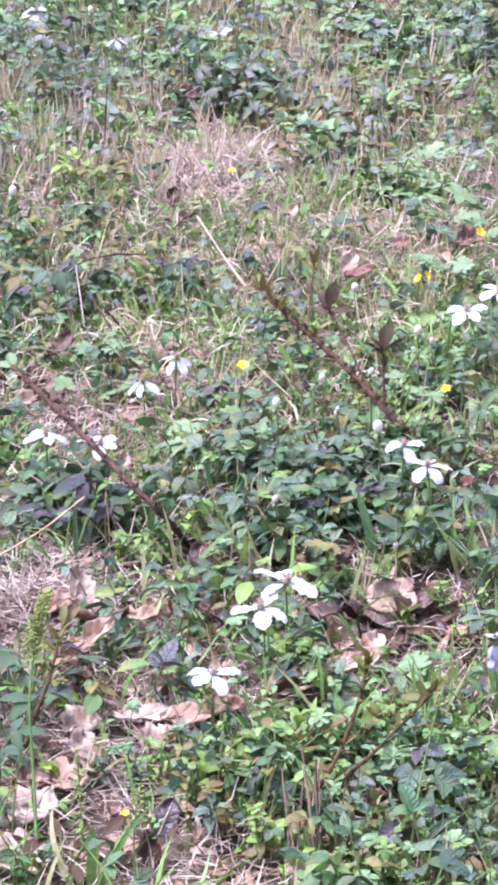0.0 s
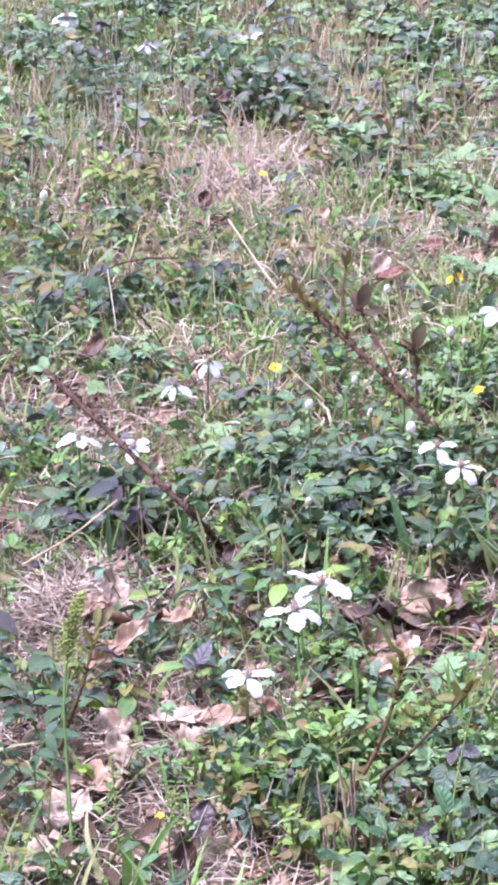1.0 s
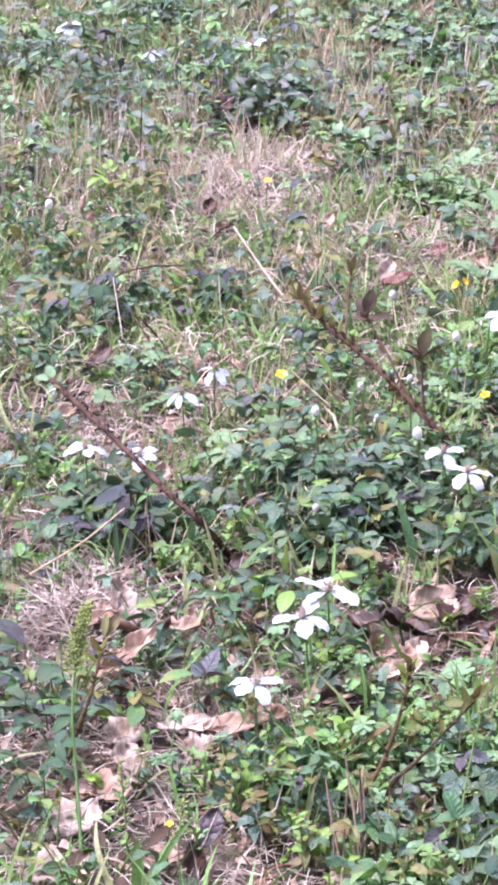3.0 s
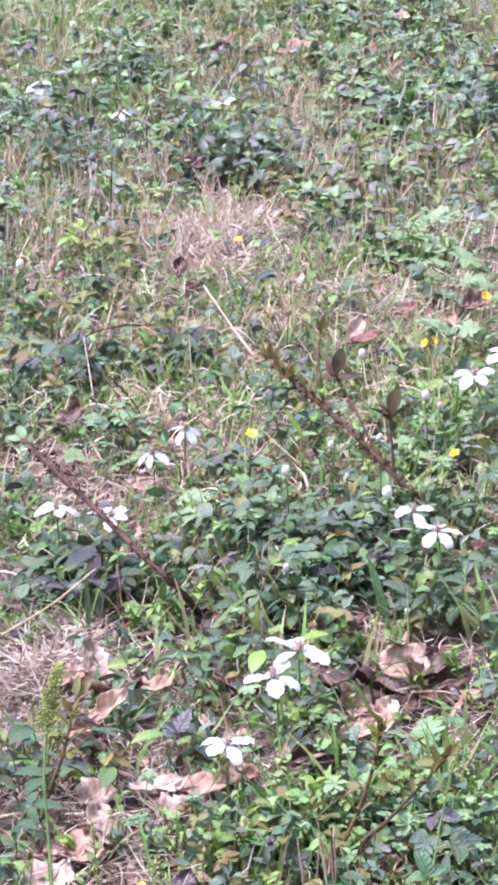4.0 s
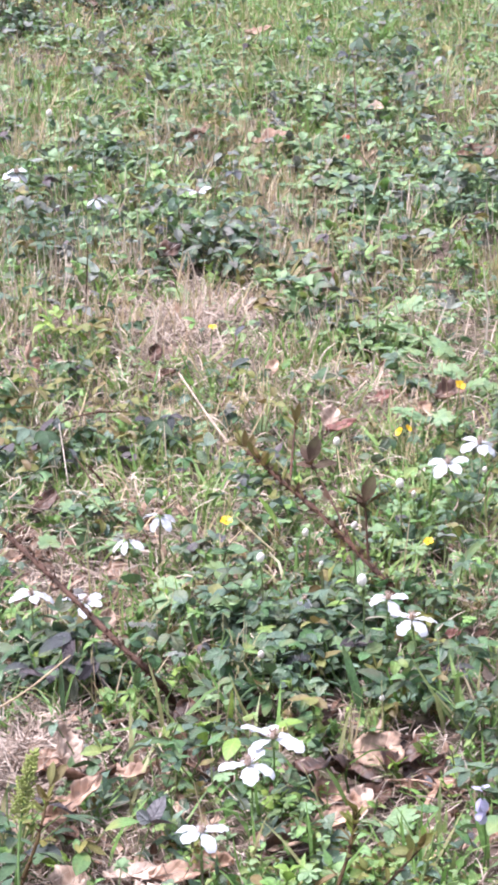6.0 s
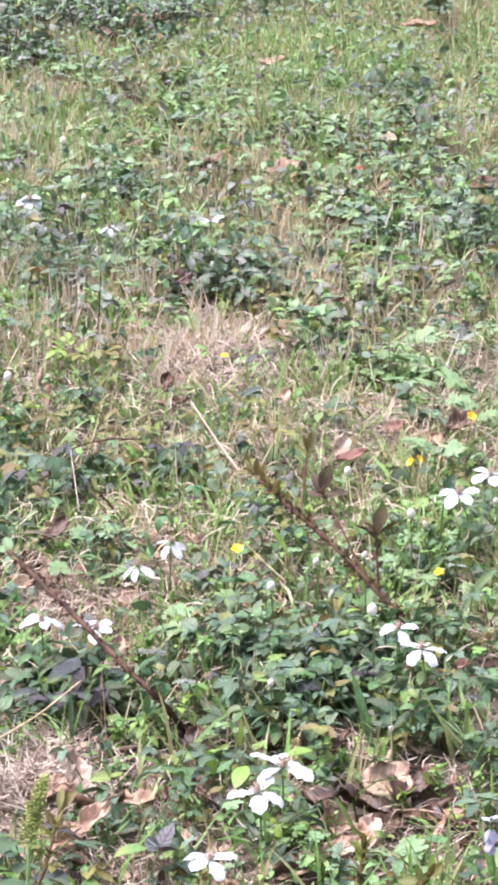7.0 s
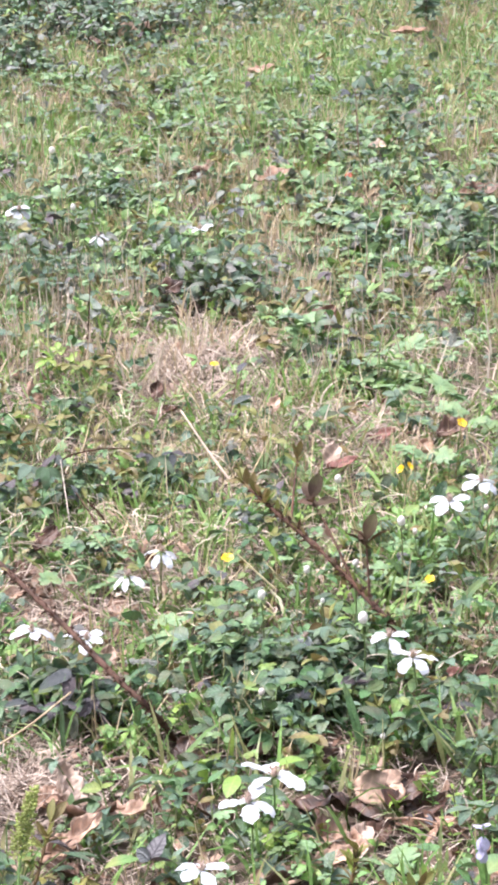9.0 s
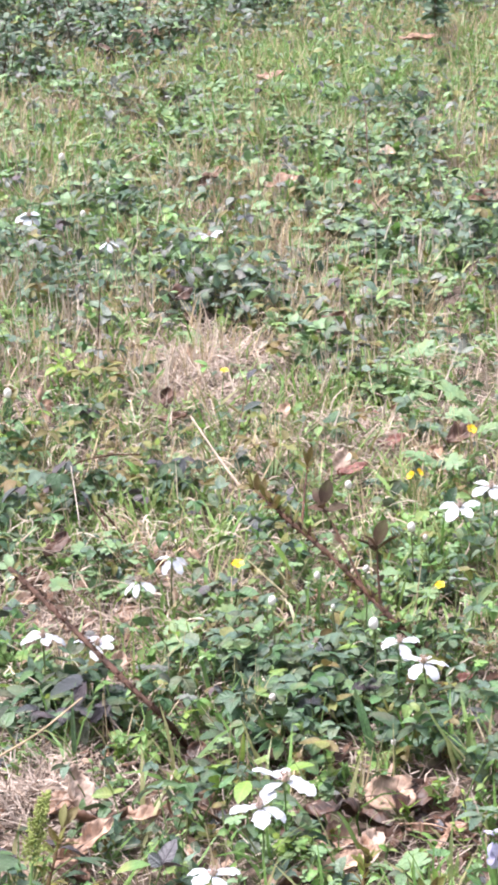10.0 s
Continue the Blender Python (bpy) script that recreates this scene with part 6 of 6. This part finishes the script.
# ---- young shoots between the older growth ----
SHOOT_PATCHES = [
    (0.08, 3.36, 0.09, 0.10, 2.4),
    (-0.15, 3.20, 0.09, 0.13, 1.2),
    (-0.21, 2.98, 0.06, 0.07, 1.4),
    (-0.01, 3.06, 0.05, 0.07, 1.6),
    (-0.19, 3.50, 0.06, 0.08, 1.4),
    (0.14, 3.62, 0.10, 0.10, 1.3),
    (0.22, 3.25, 0.07, 0.10, 1.0),
    (-0.06, 2.60, 0.06, 0.12, 0.9),
    (-0.26, 4.80, 0.10, 0.22, 2.0),
    (0.38, 6.95, 0.26, 0.30, 2.2),
    (-0.05, 7.05, 0.20, 0.25, 1.2),
]


def build_shoots():
    n, m = 1250, 7
    x, y = spots(n, cover(SHOOT_PATCHES, 0.22, 0.5, 27, 0.08), 2.4, 7.6)
    tx, ty = np.repeat(x, m) + rng.normal(0, 0.006, n * m), np.repeat(y, m) + rng.normal(0, 0.006, n * m)
    v = blades(grounded(tx, ty), rng.uniform(0, 2 * PI, n * m), rng.uniform(0.7, 1.5, n * m), rng.uniform(0.1, 1.2, n * m),
               np.repeat(rng.uniform(0.03, 0.07, n), m) * rng.uniform(0.55, 1.15, n * m), rng.uniform(0.0022, 0.0050, n * m), GRASS_OUT,
               roll=rng.normal(0, 0.5, n * m), sway=rng.normal(0, 0.3, n * m), sides=2)
    stuff("grass_shoots", [v], SHOOT, "light yellow-green young grass shoots in fans", "grass")


def build_bleached():
    """Thin bleached straws arching over the leaves, and stiff pale stalks farther off."""
    n = 3400
    x, y = spots(n, lambda a, c: 0.45 + 0.6 * straw_at(a, c), 2.35, 4.2, True)
    arcs = blades(grounded(x, y, 0.012 + 0.03 * rng.random(n)), rng.uniform(0, 2 * PI, n), rng.uniform(0.0, 0.9, n), rng.uniform(0.2, 2.2, n), rng.uniform(0.02, 0.06, n),
                  rng.uniform(0.0009, 0.0022, n), (0.7, 1.0, 0.9, 0.7, 0.4), roll=rng.normal(0, 0.6, n), sway=rng.normal(0, 1.0, n), sides=2)
    n, m = 520, 5
    x, y = spots(n, lambda a, c: 0.25 + dry_at(a, c), 3.5, 6.2, True)
    tx, ty = np.repeat(x, m) + rng.normal(0, 0.012, n * m), np.repeat(y, m) + rng.normal(0, 0.012, n * m)
    stalks = blades(grounded(tx, ty), rng.uniform(0, 2 * PI, n * m), rng.uniform(1.0, 1.5, n * m), rng.uniform(-0.3, 0.4, n * m), rng.uniform(0.05, 0.105, n * m),
                    rng.uniform(0.0014, 0.0030, n * m), (0.8, 1.0, 0.4), roll=rng.normal(0, 0.6, n * m), sides=2)
    stuff("bleached_straw", [arcs, stalks], BLEACHED, "bleached cream-coloured straw arching over the green", "straw")


build_shoots()
build_bleached()
LOBED = "large pale green herb with deeply lobed leaves"
for px, py, size in ((0.258, 3.50, 0.046), (0.290, 3.43, 0.042), (0.265, 3.15, 0.040), (0.185, 2.59, 0.040), (-0.158, 2.76, 0.038), (0.225, 3.60, 0.042), (0.335, 3.36, 0.044)):
    sprig("lobed_herb", px, py, "lobed", PALE_LEAF, 5, size, 0.055, LOBED, "herb", "lobed herbs", 0.8)
for px, py in ((0.200, 3.42), (0.212, 3.33)):
    sprig("russet_sprig", px, py, "bud_leaf", DEAD_RED, 5, 0.020, 0.045, "small russet-red withered sprig in straw", "herb")
for px, py, mt in ((-0.251, 3.66, LIME_LEAF), (-0.208, 3.58, OLIVE_LEAF), (-0.288, 3.10, OLIVE_LEAF), (-0.272, 3.29, OLIVE_LEAF), (-0.300, 3.40, LIME_LEAF), (-0.150, 3.30, OLIVE_LEAF), (0.040, 3.20, OLIVE_LEAF)):
    sprig("young_sprig", px, py, "trefoil", mt, 5, 0.026, 0.070, "olive-green young leaf sprig in straw", "herb", "young sprigs", 0.5)
dry_stalk([(-0.252, 3.060, 0.000), (-0.226, 3.110, 0.058), (-0.180, 3.140, 0.068), (-0.133, 3.166, 0.062)], 0.0014, 0.0009, "dark brown twig bowed over purple leaves", CANE, "twig")
dry_stalk([(-0.144, 2.880, 0.000), (-0.166, 2.930, 0.035), (-0.194, 2.985, 0.060)], 0.0016, 0.0009, "dark brown twig leaning in straw", CANE, "twig")


def build_wide_meadow():
    """The same rough meadow going on to both sides, in front and behind."""
    n = 46000
    x, y = rng.normal(0, 3.2, n), rng.normal(4.0, 4.5, n)
    ok = ((np.abs(x) > 0.115 * y + 0.32) | (y < NEAR_Y - 0.1) | (y > FAR_Y)) & (np.hypot(x, y) > 0.35)
    x, y = x[ok], y[ok]
    m = len(x)
    v = blades(grounded(x, y), rng.uniform(0, 2 * PI, m), rng.uniform(0.3, 1.3, m), rng.uniform(0.1, 1.0, m), rng.uniform(0.04, 0.12, m),
               rng.uniform(0.006, 0.016, m), (1.0, 0.1), roll=rng.normal(0, 0.5, m), sides=2)
    w = rng.random(m)
    stuff("meadow_growth", [(v[0][w < 0.45], v[1]), (v[0][(w >= 0.45) & (w < 0.65)], v[1]), (v[0][(w >= 0.65) & (w < 0.85)], v[1]), (v[0][w >= 0.85], v[1])],
          [GRASS, MID_LEAF, STRAW, BLUE_LEAF], "rough grass and low leaves of the meadow around", "grass")


build_wide_meadow()
